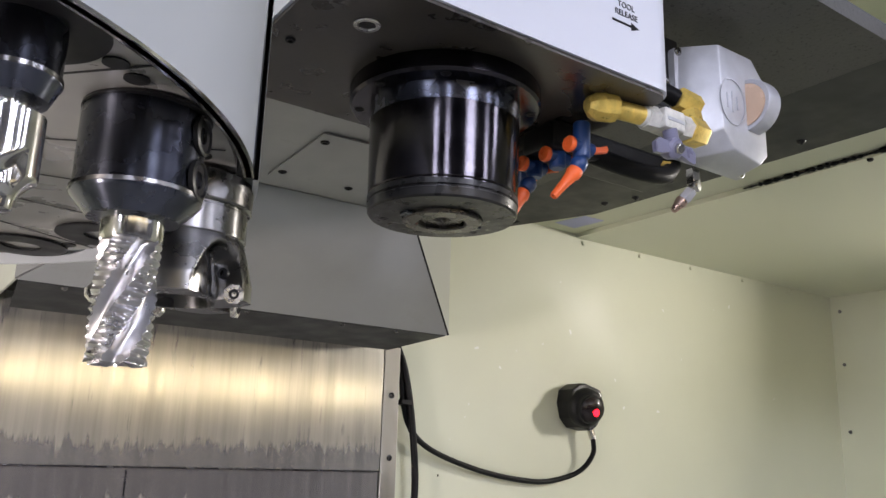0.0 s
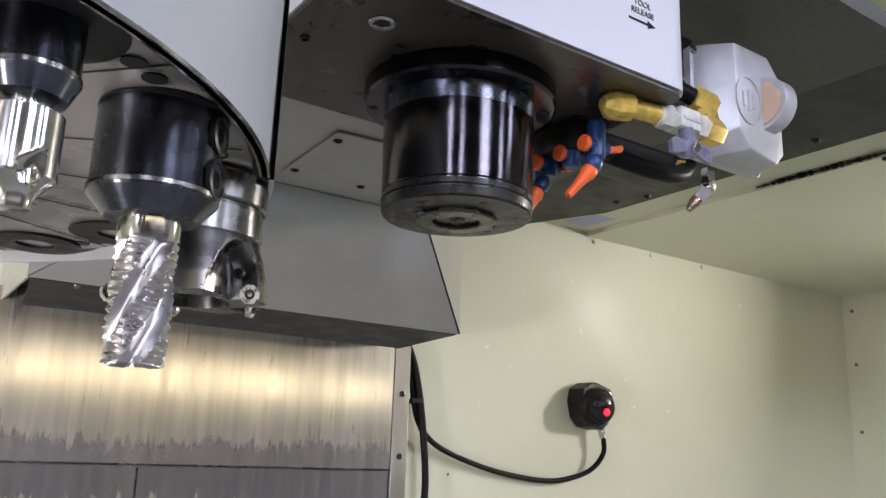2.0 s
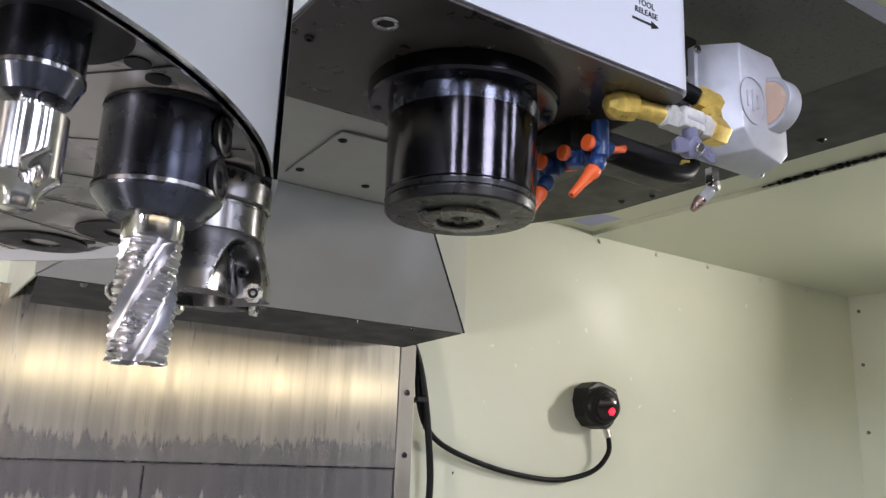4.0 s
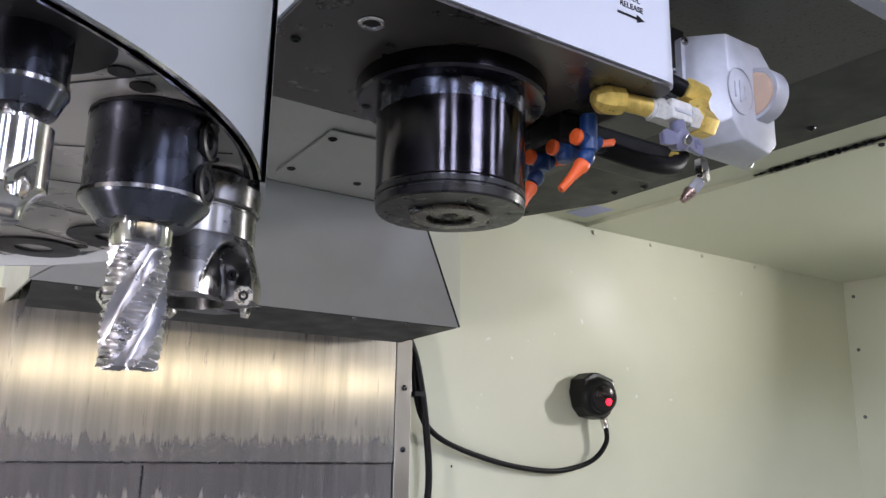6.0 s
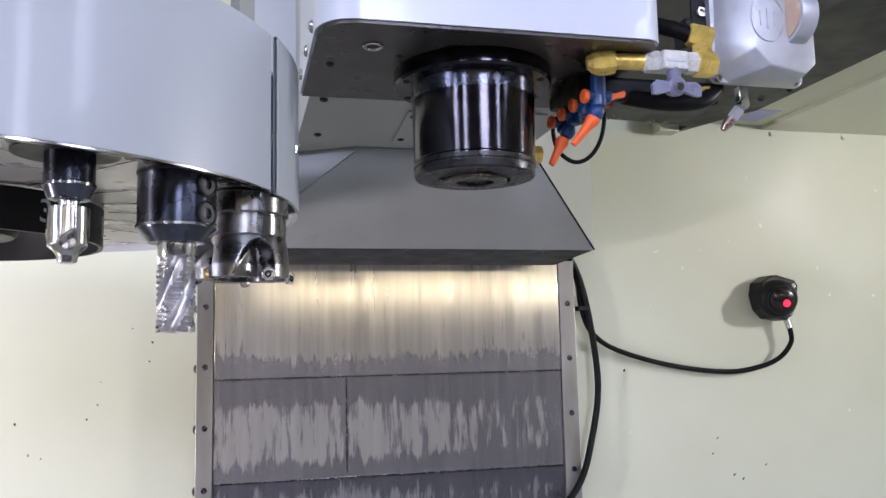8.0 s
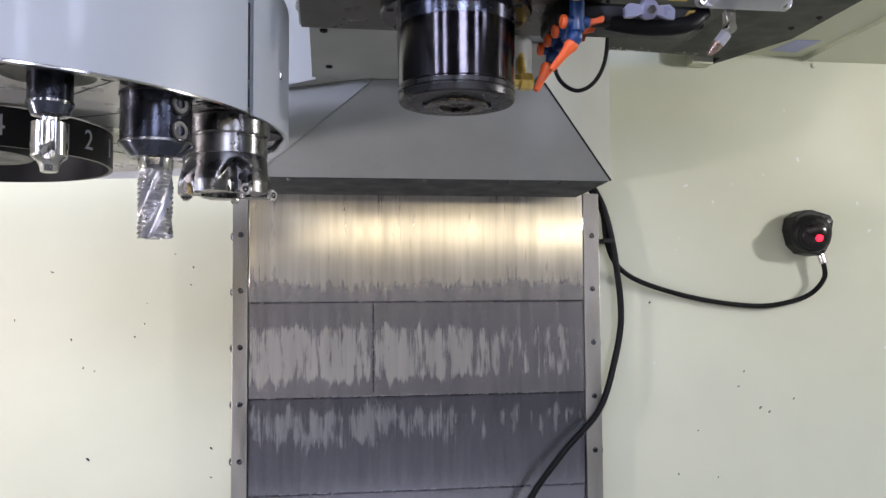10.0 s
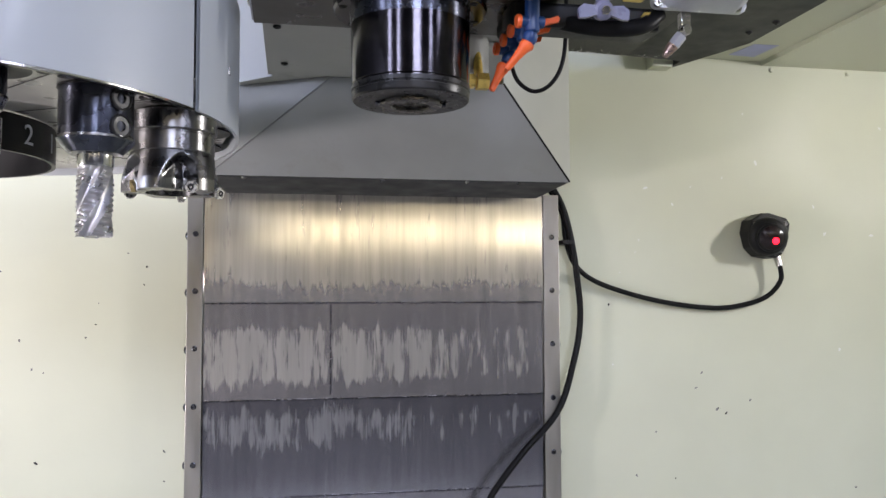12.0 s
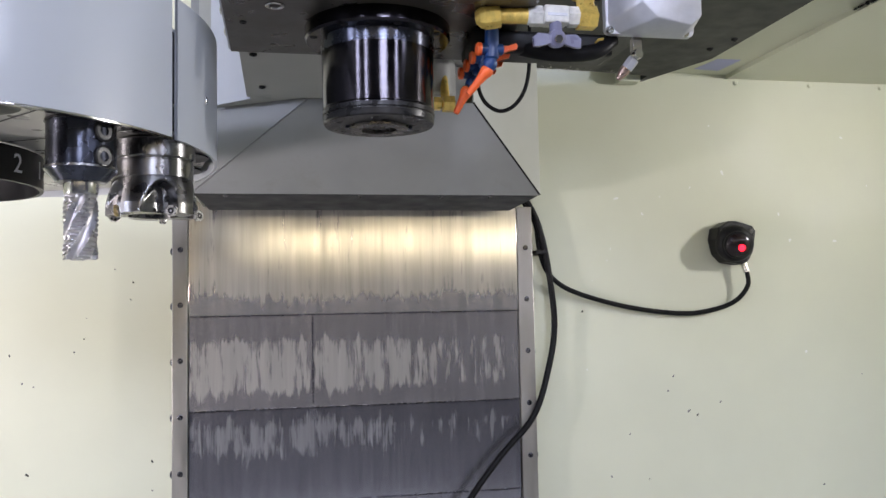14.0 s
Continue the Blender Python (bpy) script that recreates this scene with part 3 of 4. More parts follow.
part("drawbar", lathe([(0, 1.518), (0.008, 1.518), (0.009, 1.5155), (0.0215, 1.5155), (0.0228, 1.517), (0.0205, 1.55), (0, 1.55)], at, 40), NOSE, spindle)
for k in range(6):
    a = radians(60 * k + 20)
    cap_screw(spindle, (SX + 0.060 * math.cos(a), SY + 0.060 * math.sin(a), 1.5168), (0, 0, -1), 0.0045, material=BLACK, h=0.0006)
for s in (-1, 1):
    part("drive_key", box(SX + s * 0.041 - 0.006, SX + s * 0.041 + 0.005, SY - 0.007, SY + 0.007, 1.5125, 1.522, 0.001), BLACKOX, spindle)
for k in range(8):
    a = radians(45 * k + 10)
    cap_screw(spindle, (SX + 0.091 * math.cos(a), SY + 0.091 * math.sin(a), 1.6352), (0, 0, -1), 0.005, material=BLACK, h=0.0012)

# ---------- tool carousel ----------
CX, CY, RD, ZD = -0.263, 0.694, 0.386, 1.467
drum = thing("tool_carousel", (CX, CY, ZD), "light grey round tool carousel with a black number ring", "tool changer")
at = pose(CX, CY, 0)
shell = [(RD, ZD), (RD, 1.637), (RD - 0.004, 1.637), (RD - 0.004, ZD), (RD, ZD)]
part("cover_panel", lathe(shell, at, 120, a0=-200, a1=-24.2), DRUMGREY, drum)
shell2 = [(r + 0.0045, z) for r, z in shell]
part("cover_panel", lathe(shell2, at, 110, a0=-23.6, a1=159.5), DRUMGREY, drum)
part("cover_rim", lathe([(RD, ZD + 0.003), (RD + 0.0015, ZD + 0.002), (RD + 0.0015, ZD), (RD - 0.006, ZD), (RD - 0.006, ZD + 0.003)], at, 120, a0=-200, a1=-24.2), STEEL, drum, "bright rolled edge")
part("top_plate", lathe([(0, 1.60), (RD - 0.006, 1.60), (RD - 0.006, 1.604), (0, 1.604)], at, 96), DRUMGREY, drum)
disc = part("tool_plate", lathe([(0, 1.476), (RD - 0.012, 1.476), (RD - 0.012, 1.482), (0, 1.482)], at, 120), PLATE, drum, "pale steel tool plate")
part("number_ring", lathe([(0.165, 1.474), (0.165, 1.430), (0.160, 1.430), (0.160, 1.474)], at, 96), BLACK, drum, "black ring with white numbers")
part("hub", lathe([(0, 1.44), (0.07, 1.44), (0.075, 1.445), (0.075, 1.476), (0, 1.476)], at, 48), BLACK, drum)
for k in range(9):
    a = radians(-20.0 * k)
    d = Vector((math.cos(a), math.sin(a), 0))
    m = Matrix.Translation(Vector((CX, CY, 1.452)) + d * 0.1652) @ Matrix((Vector((-d.y, d.x, 0)), Vector((0, 0, 1)), d)).transposed().to_4x4()
    lettering(drum, "number", str(k + 1), m, 0.034, WHITE)
for k in range(-3, 8):
    a0 = -19.1 - 19.4 * k
    d = Vector((math.cos(radians(a0)), math.sin(radians(a0)), 0))
    p = Vector((CX, CY, 1.4765)) + d * 0.337
    rim = 0.0375 if k == 1 else 0.030 if k == 0 else 0.043
    part("pocket_ring", lathe([(0.018, -0.002), (rim, -0.002), (rim + 0.0005, -0.004), (0.018, -0.004), (0.018, -0.002)], Matrix.Translation(p), 36), BLACK, drum)
    for s in (-7.6, -10.8):
        e = Vector((math.cos(radians(a0 + s)), math.sin(radians(a0 + s)), 0))
        part("plate_hole", lathe([(0, 0), (0.0072, 0), (0.0072, 0.001), (0, 0.001)], Matrix.Translation(Vector((CX, CY, 1.4745)) + e * 0.352), 16), DARKHOLE, drum)
    e = Vector((math.cos(radians(a0 + 9.6)), math.sin(radians(a0 + 9.6)), 0))
    q = Vector((CX, CY, 1.4752))
    t = Vector((-e.y, e.x, 0)) * 0.0008
    part("plate_seam", slab([q + e * 0.17 + t, q + e * 0.17 - t, q + e * 0.37 - t, q + e * 0.37 + t], 0.0005), DARKHOLE, drum)
part("cover_clip", box(0.112, 0.122, 0.618, 0.626, 1.530, 1.540, 0.001), STEEL, drum)


# ---------- tools ----------
def end_mill(name, x, y):
    z0, R, H = 1.3235, 0.0180, 0.0795
    at = pose(x, y, 0)
    t = thing(name, (x, y, z0), "bright roughing end mill in a black holder under the carousel", "cutting tool")
    hold = part("holder", lathe([(0, 1.476), (0.0355, 1.476), (0.0362, 1.474), (0.0362, 1.426), (0.0375, 1.424), (0.0375, 1.4205), (0.0365, 1.419), (0.026, 1.4075), (0.018, 1.4065), (0, 1.4065)], at, 64), BLACKOX, t, "black oxide steel end mill holder")
    part("band", lathe([(0.0372, 1.4240), (0.0378, 1.4236), (0.0378, 1.4212), (0.037, 1.4208)], at, 64), DULLSTEEL, hold)
    for z in (1.461, 1.433):
        d = Vector((0.026, -0.021, 0)).normalized()
        p = Vector((x, y, z)) + d * 0.0348
        m = facing(p, d)
        part("set_screw", lathe([(0.0125, 0), (0.0125, 0.003), (0.0105, 0.0036), (0.0098, 0.0022), (0.0055, 0.0022), (0.005, -0.004), (0, -0.004)], m, 24), NOSEFACE, hold)
    bm = bmesh.new()
    na, nz = 144, 160
    rows = []
    for i in range(nz + 1):
        z = z0 + H * i / nz
        row = []
        for k in range(na):
            th = 2 * math.pi * k / na
            f = ((th - (z - z0) * 33.0) * 4 / (2 * math.pi)) % 1.0
            if f < 0.50:
                saw = ((z - z0) / 0.0050 + f * 0.5 + 0.25 * int((th - (z - z0) * 33.0) * 4 / (2 * math.pi) // 1)) % 1.0
                r = R + 0.0004 - 0.0024 * (abs(saw - 0.5) * 2) ** 1.3 - 0.0010 * f
            else:
                g = (f - 0.50) / 0.50
                r = R * (1 - 0.32 * math.sin(math.pi * min(1, g * 1.02)) ** 0.7)
            run = max(0.0, (i / nz - 0.86) / 0.14)
            r = r * (1 - run) + 0.0165 * run
            if i == 0:
                r *= 0.97
            row.append(bm.verts.new((x + r * math.cos(th), y + r * math.sin(th), z + (0.0045 * (f > 0.50) * (i == 0)))))
        rows.append(row)
    for a, b in zip(rows, rows[1:]):
        for k in range(na):
            bm.faces.new((a[k], a[(k + 1) % na], b[(k + 1) % na], b[k]))
    c = bm.verts.new((x, y, z0 + 0.004))
    for k in range(na):
        bm.faces.new((rows[0][(k + 1) % na], rows[0][k], c))
    part("fluted_cutter", bm, MILLSTEEL, t, sharp=28)
    part("shank", lathe([(0, 1.410), (0.0178, 1.410), (0.0178, 1.397), (0.0165, 1.394), (0, 1.394)], at, 48), STEEL, t)
    return t


end_mill("roughing_end_mill", 0.0, 0.487)


def face_mill(x, y):
    at = pose(x, y, 0)
    t = thing("face_mill", (x, y, 1.3730), "steel face mill with octagonal carbide inserts under the carousel", "cutting tool")
    part("arbor", lathe([(0, 1.476), (0.022, 1.476), (0.022, 1.468), (0, 1.468)], at, 40), BLACKOX, t)
    part("collar", lathe([(0, 1.4715), (0.0485, 1.4715), (0.0500, 1.4700), (0.0500, 1.4505), (0.0485, 1.4490), (0.0465, 1.4490), (0.0465, 1.4465), (0, 1.4465)], at, 64), DULLSTEEL, t)
    part("neck", lathe([(0, 1.4472), (0.0465, 1.4472), (0.0475, 1.4462), (0.0475, 1.4270), (0.0460, 1.4255), (0, 1.4255)], at, 64), DULLSTEEL, t)
    bm = bmesh.new()
    na, nz = 240, 36
    base = -55.0
    rows = []
    for i in range(nz + 1):
        u = i / nz
        z = 1.4265 - 0.0445 * u
        R = 0.0462 + 0.0085 * min(1, u * 1.4) ** 0.9
        row = []
        for k in range(na):
            th = 360.0 * k / na
            g = ((th - base + 50) % 72) - 50
            r = R
            top = 0.08 + 0.60 * abs((g + 14) / 27) ** 2.2
            if -42 < g < 3 and u > top:
                rise = min(1.0, (u - top) / 0.20)
                ramp = min(1.0, max(0.0, (g + 42) / 34)) ** 0.8
                r = R - 0.019 * rise * rise * (3 - 2 * rise) * ramp * min(1.0, (3 - g) / 2)
            row.append(bm.verts.new((x + r * math.cos(radians(th)), y + r * math.sin(radians(th)), z)))
        rows.append(row)
    inner = [bm.verts.new((x + 0.029 * math.cos(2 * math.pi * k / na), y + 0.029 * math.sin(2 * math.pi * k / na), 1.3820)) for k in range(na)]
    deep = [bm.verts.new((x + 0.027 * math.cos(2 * math.pi * k / na), y + 0.027 * math.sin(2 * math.pi * k / na), 1.4050)) for k in range(na)]
    for a, b in zip(rows + [inner], rows[1:] + [inner, deep]):
        for k in range(na):
            bm.faces.new((a[k], a[(k + 1) % na], b[(k + 1) % na], b[k]))
    bm.faces.new(deep)
    bm.faces.new(rows[0][::-1])
    part("cutter_body", bm, DULLSTEEL, t, sharp=30)
    for k in range(5):
        a = radians(base + 72 * k)
        d = Vector((math.cos(a), math.sin(a), 0))
        face = Vector((d.y, -d.x, 0))
        p = Vector((x, y, 1.3845)) + d * 0.0520 + face * 0.002
        m = facing(p, face + d * 0.75 + Vector((0, 0, -0.15)))
        ins = part("insert", prism(hexagon(0.0072, 8, 22.5), m, 0.0045, 0.0006), GOLD if k == 4 else CARBIDE, t, "octagonal carbide insert")
        part("insert_screw", lathe([(0.0036, 0.0045), (0.0034, 0.0054), (0.0018, 0.0054), (0.0015, 0.004), (0, 0.004)], m, 16), BLACK, ins)
        m2 = facing(Vector((x, y, 1.3990)) + d * 0.0445 + face * 0.004, face)
        part("wedge_screw", lathe([(0.004, 0), (0.004, 0.003), (0.002, 0.003), (0.0018, 0.001), (0, 0.001)], m2, 16), BLACK, t)
    return t


face_mill(0.060, 0.592)


def corner_rounder(x, y):
    at = pose(x, y, 0)
    z0 = 1.380
    t = thing("corner_rounding_cutter", (x, y, z0), "bright corner rounding cutter in a black collet holder", "cutting tool")
    hold = part("holder", lathe([(0, 1.476), (0.0200, 1.476), (0.0205, 1.475), (0.0205, 1.4475), (0.0212, 1.4465), (0.0212, 1.4435), (0.0205, 1.4425), (0.0165, 1.4335), (0.010, 1.432), (0, 1.432)], at, 48), BLACKOX, t, "black steel collet holder")
    part("band", lathe([(0.0206, 1.447), (0.0215, 1.4463), (0.0215, 1.4440), (0.0206, 1.4435)], at, 48), DULLSTEEL, hold)
    part("shank", lathe([(0, 1.434), (0.0085, 1.434), (0.0085, 1.424), (0, 1.424)], at, 32), STEEL, t)
    bm = bmesh.new()
    na = 96
    prof = [(1.427, 0.0150), (1.4262, 0.0168), (1.3945, 0.0170), (1.392, 0.0135), (1.3895, 0.0105), (1.386, 0.0085), (1.381, 0.0078), (1.380, 0.006)]
    levels = [1.427, 1.4262] + [1.426 - 0.0011 * k for k in range(42)] + [1.380]
    rows = []
    for z in levels:
        r = float(np.interp(-z, [-p[0] for p in prof], [p[1] for p in prof]))
        row = []
        for k in range(na):
            th = 360 * k / na
            f = ((th + 100) % 90) / 90
            q = r
            top = 1.4005 + 0.016 * f
            if f < 0.48 and z < top:
                q = min(r, 0.0172 - min(1.0, (top - z) / 0.006) * (0.0045 + 0.0045 * f))
            row.append(bm.verts.new((x + q * math.cos(radians(th)), y + q * math.sin(radians(th)), z)))
        rows.append(row)
    for a, b in zip(rows, rows[1:]):
        for k in range(na):
            bm.faces.new((a[k], a[(k + 1) % na], b[(k + 1) % na], b[k]))
    bm.faces.new(rows[0][::-1])
    bm.faces.new(rows[-1])
    part("cutter", bm, STEEL, t)
    return t


corner_rounder(-0.081, 0.408)

# ---------- coolant block beside the spindle ----------
block = thing("coolant_manifold", (0.53, 0.65, 1.617), "black coolant manifold bar under the head", "coolant manifold")
part("bar", box(0.480, 0.690, 0.645, 0.70, 1.622, 1.655, 0.006), BLACK, block)
part("bar_arm", box(0.488, 0.520, 0.645, 0.76, 1.636, 1.656, 0.004), BLACK, block)

part("feed_hose", tube([(0.525, 0.68, 1.648), (0.56, 0.655, 1.630), (0.61, 0.640, 1.620), (0.66, 0.640, 1.626), (0.69, 0.65, 1.648)], 0.0115), RUBBER, block, "black rubber feed hose")

pipe = thing("brass_coolant_pipe", (0.492, 0.575, 1.63), "yellow brass elbow and pipe with a grey shut-off valve", "pipe fitting")
elbow = part("elbow", lathe([(0, -0.004), (0.008, -0.003), (0.0145, 0.003), (0.0178, 0.010), (0.0178, 0.024), (0.0165, 0.030), (0, 0.030)], facing((0.472, 0.580, 1.646), (1, -0.25, 0.1)), 8), BRASS, pipe, sharp=20)
part("elbow_leg", rod((0.489, 0.577, 1.648), (0.489, 0.59, 1.662), 0.013, segments=24), BRASS, elbow)
part("nipple", rod((0.496, 0.574, 1.648), (0.540, 0.565, 1.6465), 0.0105, segments=24, soft=0.001), BRASS, pipe)
valve = part("valve_body", rod((0.536, 0.566, 1.6465), (0.605, 0.558, 1.645), 0.0115, segments=24, soft=0.001), TAPE, pipe, "valve body wrapped in white sealing tape")
part("name_bars", box(0.5585, 0.5855, 0.5465, 0.5475, 1.6425, 1.6465, 0.0003), ALU, valve)
part("body_block", box(0.555, 0.589, 0.5475, 0.574, 1.634, 1.658, 0.003), TAPE, valve)
part("valve_nut", prism(hexagon(0.0140), facing((0.540, 0.5655, 1.6465), (1, -0.1, 0)), 0.016, 0.001), TAPE, valve)
part("valve_nut", prism(hexagon(0.0140), facing((0.590, 0.5595, 1.6455), (1, -0.1, 0)), 0.016, 0.001), TAPE, valve)
part("valve_stem", rod((0.572, 0.557, 1.64), (0.571, 0.553, 1.612), 0.0085, segments=20, soft=0.001), LILAC, valve)
part("stem_nut", prism(hexagon(0.006), facing((0.571, 0.5455, 1.6108), (0, -1, -0.3)), 0.005, 0.0006), STEEL, valve)
knob = part("wing_handle", lathe([(0, -0.006), (0.011, -0.006), (0.012, -0.004), (0.012, 0.008), (0.009, 0.011), (0, 0.011)], facing((0.571, 0.556, 1.614), (0, -1, -0.3)), 24), LILAC, pipe, "grey wing handle")
for s in (-1, 1):
    part("wing", prism([(0, -0.004), (0.018, -0.010), (0.026, -0.010), (0.027, 0.002), (0.020, 0.008), (0, 0.006)], Matrix.Translation((0.571 + s * 0.006, 0.548, 1.611)) @ Matrix(((s, 0, 0), (0, 0, 1), (0, 1, 0))).to_4x4(), 0.006, 0.001), LILAC, knob)
part("end_elbow", prism(hexagon(0.0165), facing((0.603, 0.558, 1.645), (1, 0, 0)), 0.026, 0.003), BRASS, pipe)
part("end_riser", prism(hexagon(0.0130), facing((0.617, 0.560, 1.650), (0, 0.2, 1)), 0.022, 0.001), BRASS, pipe)
part("upper_elbow", prism(hexagon(0.0145), facing((0.632, 0.566, 1.682), (-1, 0.15, 0.2)), 0.030, 0.003), BRASS, pipe, "yellow elbow with green paint marks")
part("hose_tail", tube([(0.606, 0.570, 1.687), (0.585, 0.585, 1.70), (0.565, 0.62, 1.715), (0.56, 0.72, 1.72)], 0.0105), RUBBER, pipe, "black rubber hose")

part("feed_nut", prism(hexagon(0.0085), facing((0.664, 0.655, 1.642), (0.6, -0.8, -0.2)), 0.018, 0.001), BRASS, pipe)

# segmented coolant nozzles
noz = thing("coolant_nozzles", (0.49, 0.65, 1.60), "blue and orange segmented coolant nozzles", "coolant nozzle")
for k in range(4):
    y = 0.622 + 0.0392 * k
    z = 1.6175 - 0.0005 * k
    body = part("valve_block", rod((0.502, y, z + 0.030), (0.501, y, z - 0.014), 0.0098, segments=18, soft=0.002), BLUE, noz, "blue valve block")
    part("cross_barrel", rod((0.4855, y, z), (0.517, y, z), 0.0080, segments=18, soft=0.001), BLUE, body)
    part("knob", lathe([(0, 0), (0.0084, 0), (0.0092, 0.001), (0.0092, 0.005), (0.0078, 0.0065), (0.003, 0.0066), (0.0028, 0.0058), (0, 0.0058)], facing((0.4860, y, z), (-1, -0.05, 0)), 24), ORANGE, body)
    part("lever", prism([(0, -0.0055), (0.008, -0.003), (0.019, -0.0042), (0.021, 0.0), (0.019, 0.0042), (0.008, 0.003), (0, 0.0055)], Matrix.Translation((0.516, y - 0.002, z)) @ Matrix(((0.96, 0.0, 0.28), (-0.28, 0.0, 0.96), (0.2, 1.0, 0.0))).to_4x4(), 0.005, 0.001), ORANGE, body)
for (p0, p1, p2) in (((0.501, 0.622, 1.606), (0.4975, 0.626, 1.592), (0.4695, 0.634, 1.557)), ((0.500, 0.700, 1.604), (0.484, 0.7005, 1.582), (0.4655, 0.701, 1.5455))):
    a, b, c = Vector(p0), Vector(p1), Vector(p2)
    part("segment", lathe([(0, -0.010), (0.006, -0.009), (0.0098, -0.003), (0.0098, 0.003), (0.0075, 0.009), (0, 0.012)], facing(a.lerp(b, 0.55), b - a), 20), BLUE, noz, "blue ball segment")
    h = (c - b).length
    part("nozzle_tip", lathe([(0, 0), (0.0080, 0), (0.0088, 0.002), (0.0090, 0.008), (0.0075, 0.011), (0.0055, h * 0.55), (0.0046, h - 0.002), (0.0040, h), (0.0022, h), (0.0022, h - 0.01), (0, h - 0.01)], facing(b, c - b), 24), ORANGE, noz, "orange tapered nozzle")

# brass union behind the spindle
union = thing("brass_union", (0.46, 0.78, 1.577), "brass pipe union behind the spindle", "pipe fitting")
part("nut", prism(hexagon(0.011), facing((0.440, 0.775, 1.577), (1, 0, 0)), 0.018, 0.001), BRASS, union)
part("nut", prism(hexagon(0.013), facing((0.461, 0.775, 1.577), (1, 0, 0)), 0.018, 0.001), BRASS, union)
part("pipe", tube([(0.43, 0.775, 1.577), (0.455, 0.775, 1.577), (0.47, 0.80, 1.59), (0.47, 0.83, 1.66)], 0.007), BRASS, union)
solo("orient_motor", lathe([(0, 1.60), (0.038, 1.60), (0.042, 1.605), (0.042, 1.661), (0, 1.661)], pose(0.455, 0.85, 0), 40), CASTGREY, "grey cylindrical casting under the neck", "motor")
solo("thin_cable", tube([(0.545, 0.86, 1.69), (0.545, 0.89, 1.65), (0.558, 0.90, 1.615), (0.587, 0.90, 1.598), (0.618, 0.90, 1.615), (0.638, 0.90, 1.66), (0.643, 0.90, 1.75), (0.643, 0.90, 1.86)], 0.0035), RUBBER, "thin black looped cable beside the head", "cable")

# ---------- grey sensor box ----------
sensor = thing("camera_box", (0.73, 0.62, 1.645), "cast aluminium box with a round window", "instrument box")
part("base_flange", prism(rounded(0.670, 0.806, 1.648, 1.799, (0.008, 0.008, 0.008, 0.008)), Matrix(((1, 0, 0, 0), (0, 0, -1, 0.634), (0, 1, 0, 0), (0, 0, 0, 1))), 0.010, 0.002), ALU, sensor)
base = [(0.672, 1.662), (0.688, 1.648), (0.786, 1.645), (0.806, 1.660), (0.806, 1.785), (0.790, 1.800), (0.676, 1.800)]
front = [(0.709, 1.684), (0.731, 1.661), (0.782, 1.652), (0.798, 1.667), (0.798, 1.772), (0.775, 1.797), (0.707, 1.797)]
bm = bmesh.new()
rear = [bm.verts.new((x, 0.626, z)) for x, z in base]
fore = [bm.verts.new((x, 0.584, z)) for x, z in front]
bm.faces.new(rear)
bm.faces.new(fore[::-1])
for k in range(7):
    bm.faces.new((rear[k], rear[(k + 1) % 7], fore[(k + 1) % 7], fore[k]))
bmesh.ops.bevel(bm, geom=bm.edges[:], offset=0.0022, segments=2, profile=0.5, affect="EDGES")
lid = part("lid", bm, ALU, sensor)
eye = facing((0.784, 0.586, 1.728), (-1, 0, 0))
part("window_drum", lathe([(0, 0), (0.033, 0), (0.0355, 0.002), (0.0355, 0.023), (0.0345, 0.0255), (0.0300, 0.0255), (0.0295, 0.0245), (0, 0.0245)], eye, 56), ALU, lid)
part("window_pane", lathe([(0, 0.0265), (0.0285, 0.0265), (0.0285, 0.024), (0, 0.024)], eye, 48), TAN, lid, "tan round pane")
part("badge", lathe([(0.0255, 0), (0.0255, 0.0018), (0.0238, 0.0018), (0.0238, 0)], facing((0.729, 0.5838, 1.724), (0, -1, 0)) @ Matrix.Diagonal((1, 1.25, 1, 1)), 36), ALU, lid, "raised oval emblem")
for dx, h in ((-0.010, 0.020), (0.0, 0.028), (0.010, 0.018)):
    part("badge_bar", box(0.729 + dx - 0.0014, 0.729 + dx + 0.0014, 0.5822, 0.5842, 1.724 - h / 2, 1.724 + h / 2, 0.0003), ALU, lid)
for x, z in ((0.676, 1.653), (0.792, 1.653), (0.676, 1.792), (0.792, 1.792)):
    cap_screw(sensor, (x, 0.624, z), (0, -1, 0), 0.0055, material=STEEL)
part("back_plate", box(0.650, 0.690, 0.6345, 0.640, 1.715, 1.815, 0.001), BLACK, sensor, "black mounting plate")
cap_screw(sensor, (0.662, 0.6345, 1.747), (0, -1, 0), 0.007, material=STEEL)
part("mount", box(0.64, 0.67, 0.636, 0.67, 1.70, 1.74, 0.003), BLACK, sensor)

air = thing("air_nozzle", (0.725, 0.645, 1.645), "small silver jointed air nozzle", "air nozzle")
part("bracket", box(0.718, 0.732, 0.640, 0.652, 1.628, 1.650, 0.001), STEEL, air)
part("joint", lathe([(0, -0.006), (0.007, -0.006), (0.008, -0.004), (0.008, 0.004), (0.007, 0.006), (0, 0.006)], facing((0.725, 0.644, 1.626), (0.3, -1, 0)), 20), STEEL, air)
part("hex_body", prism(hexagon(0.0085), facing((0.722, 0.648, 1.620), (-0.020, 0.012, -0.028)), 0.017, 0.001), ALU, air)
part("tip", lathe([(0, 0), (0.0078, 0), (0.008, 0.004), (0.004, 0.019), (0.002, 0.020), (0, 0.018)], facing((0.7125, 0.6545, 1.6075), (-0.020, 0.012, -0.028)), 20), COPPER, air, "copper-coloured nozzle tip")

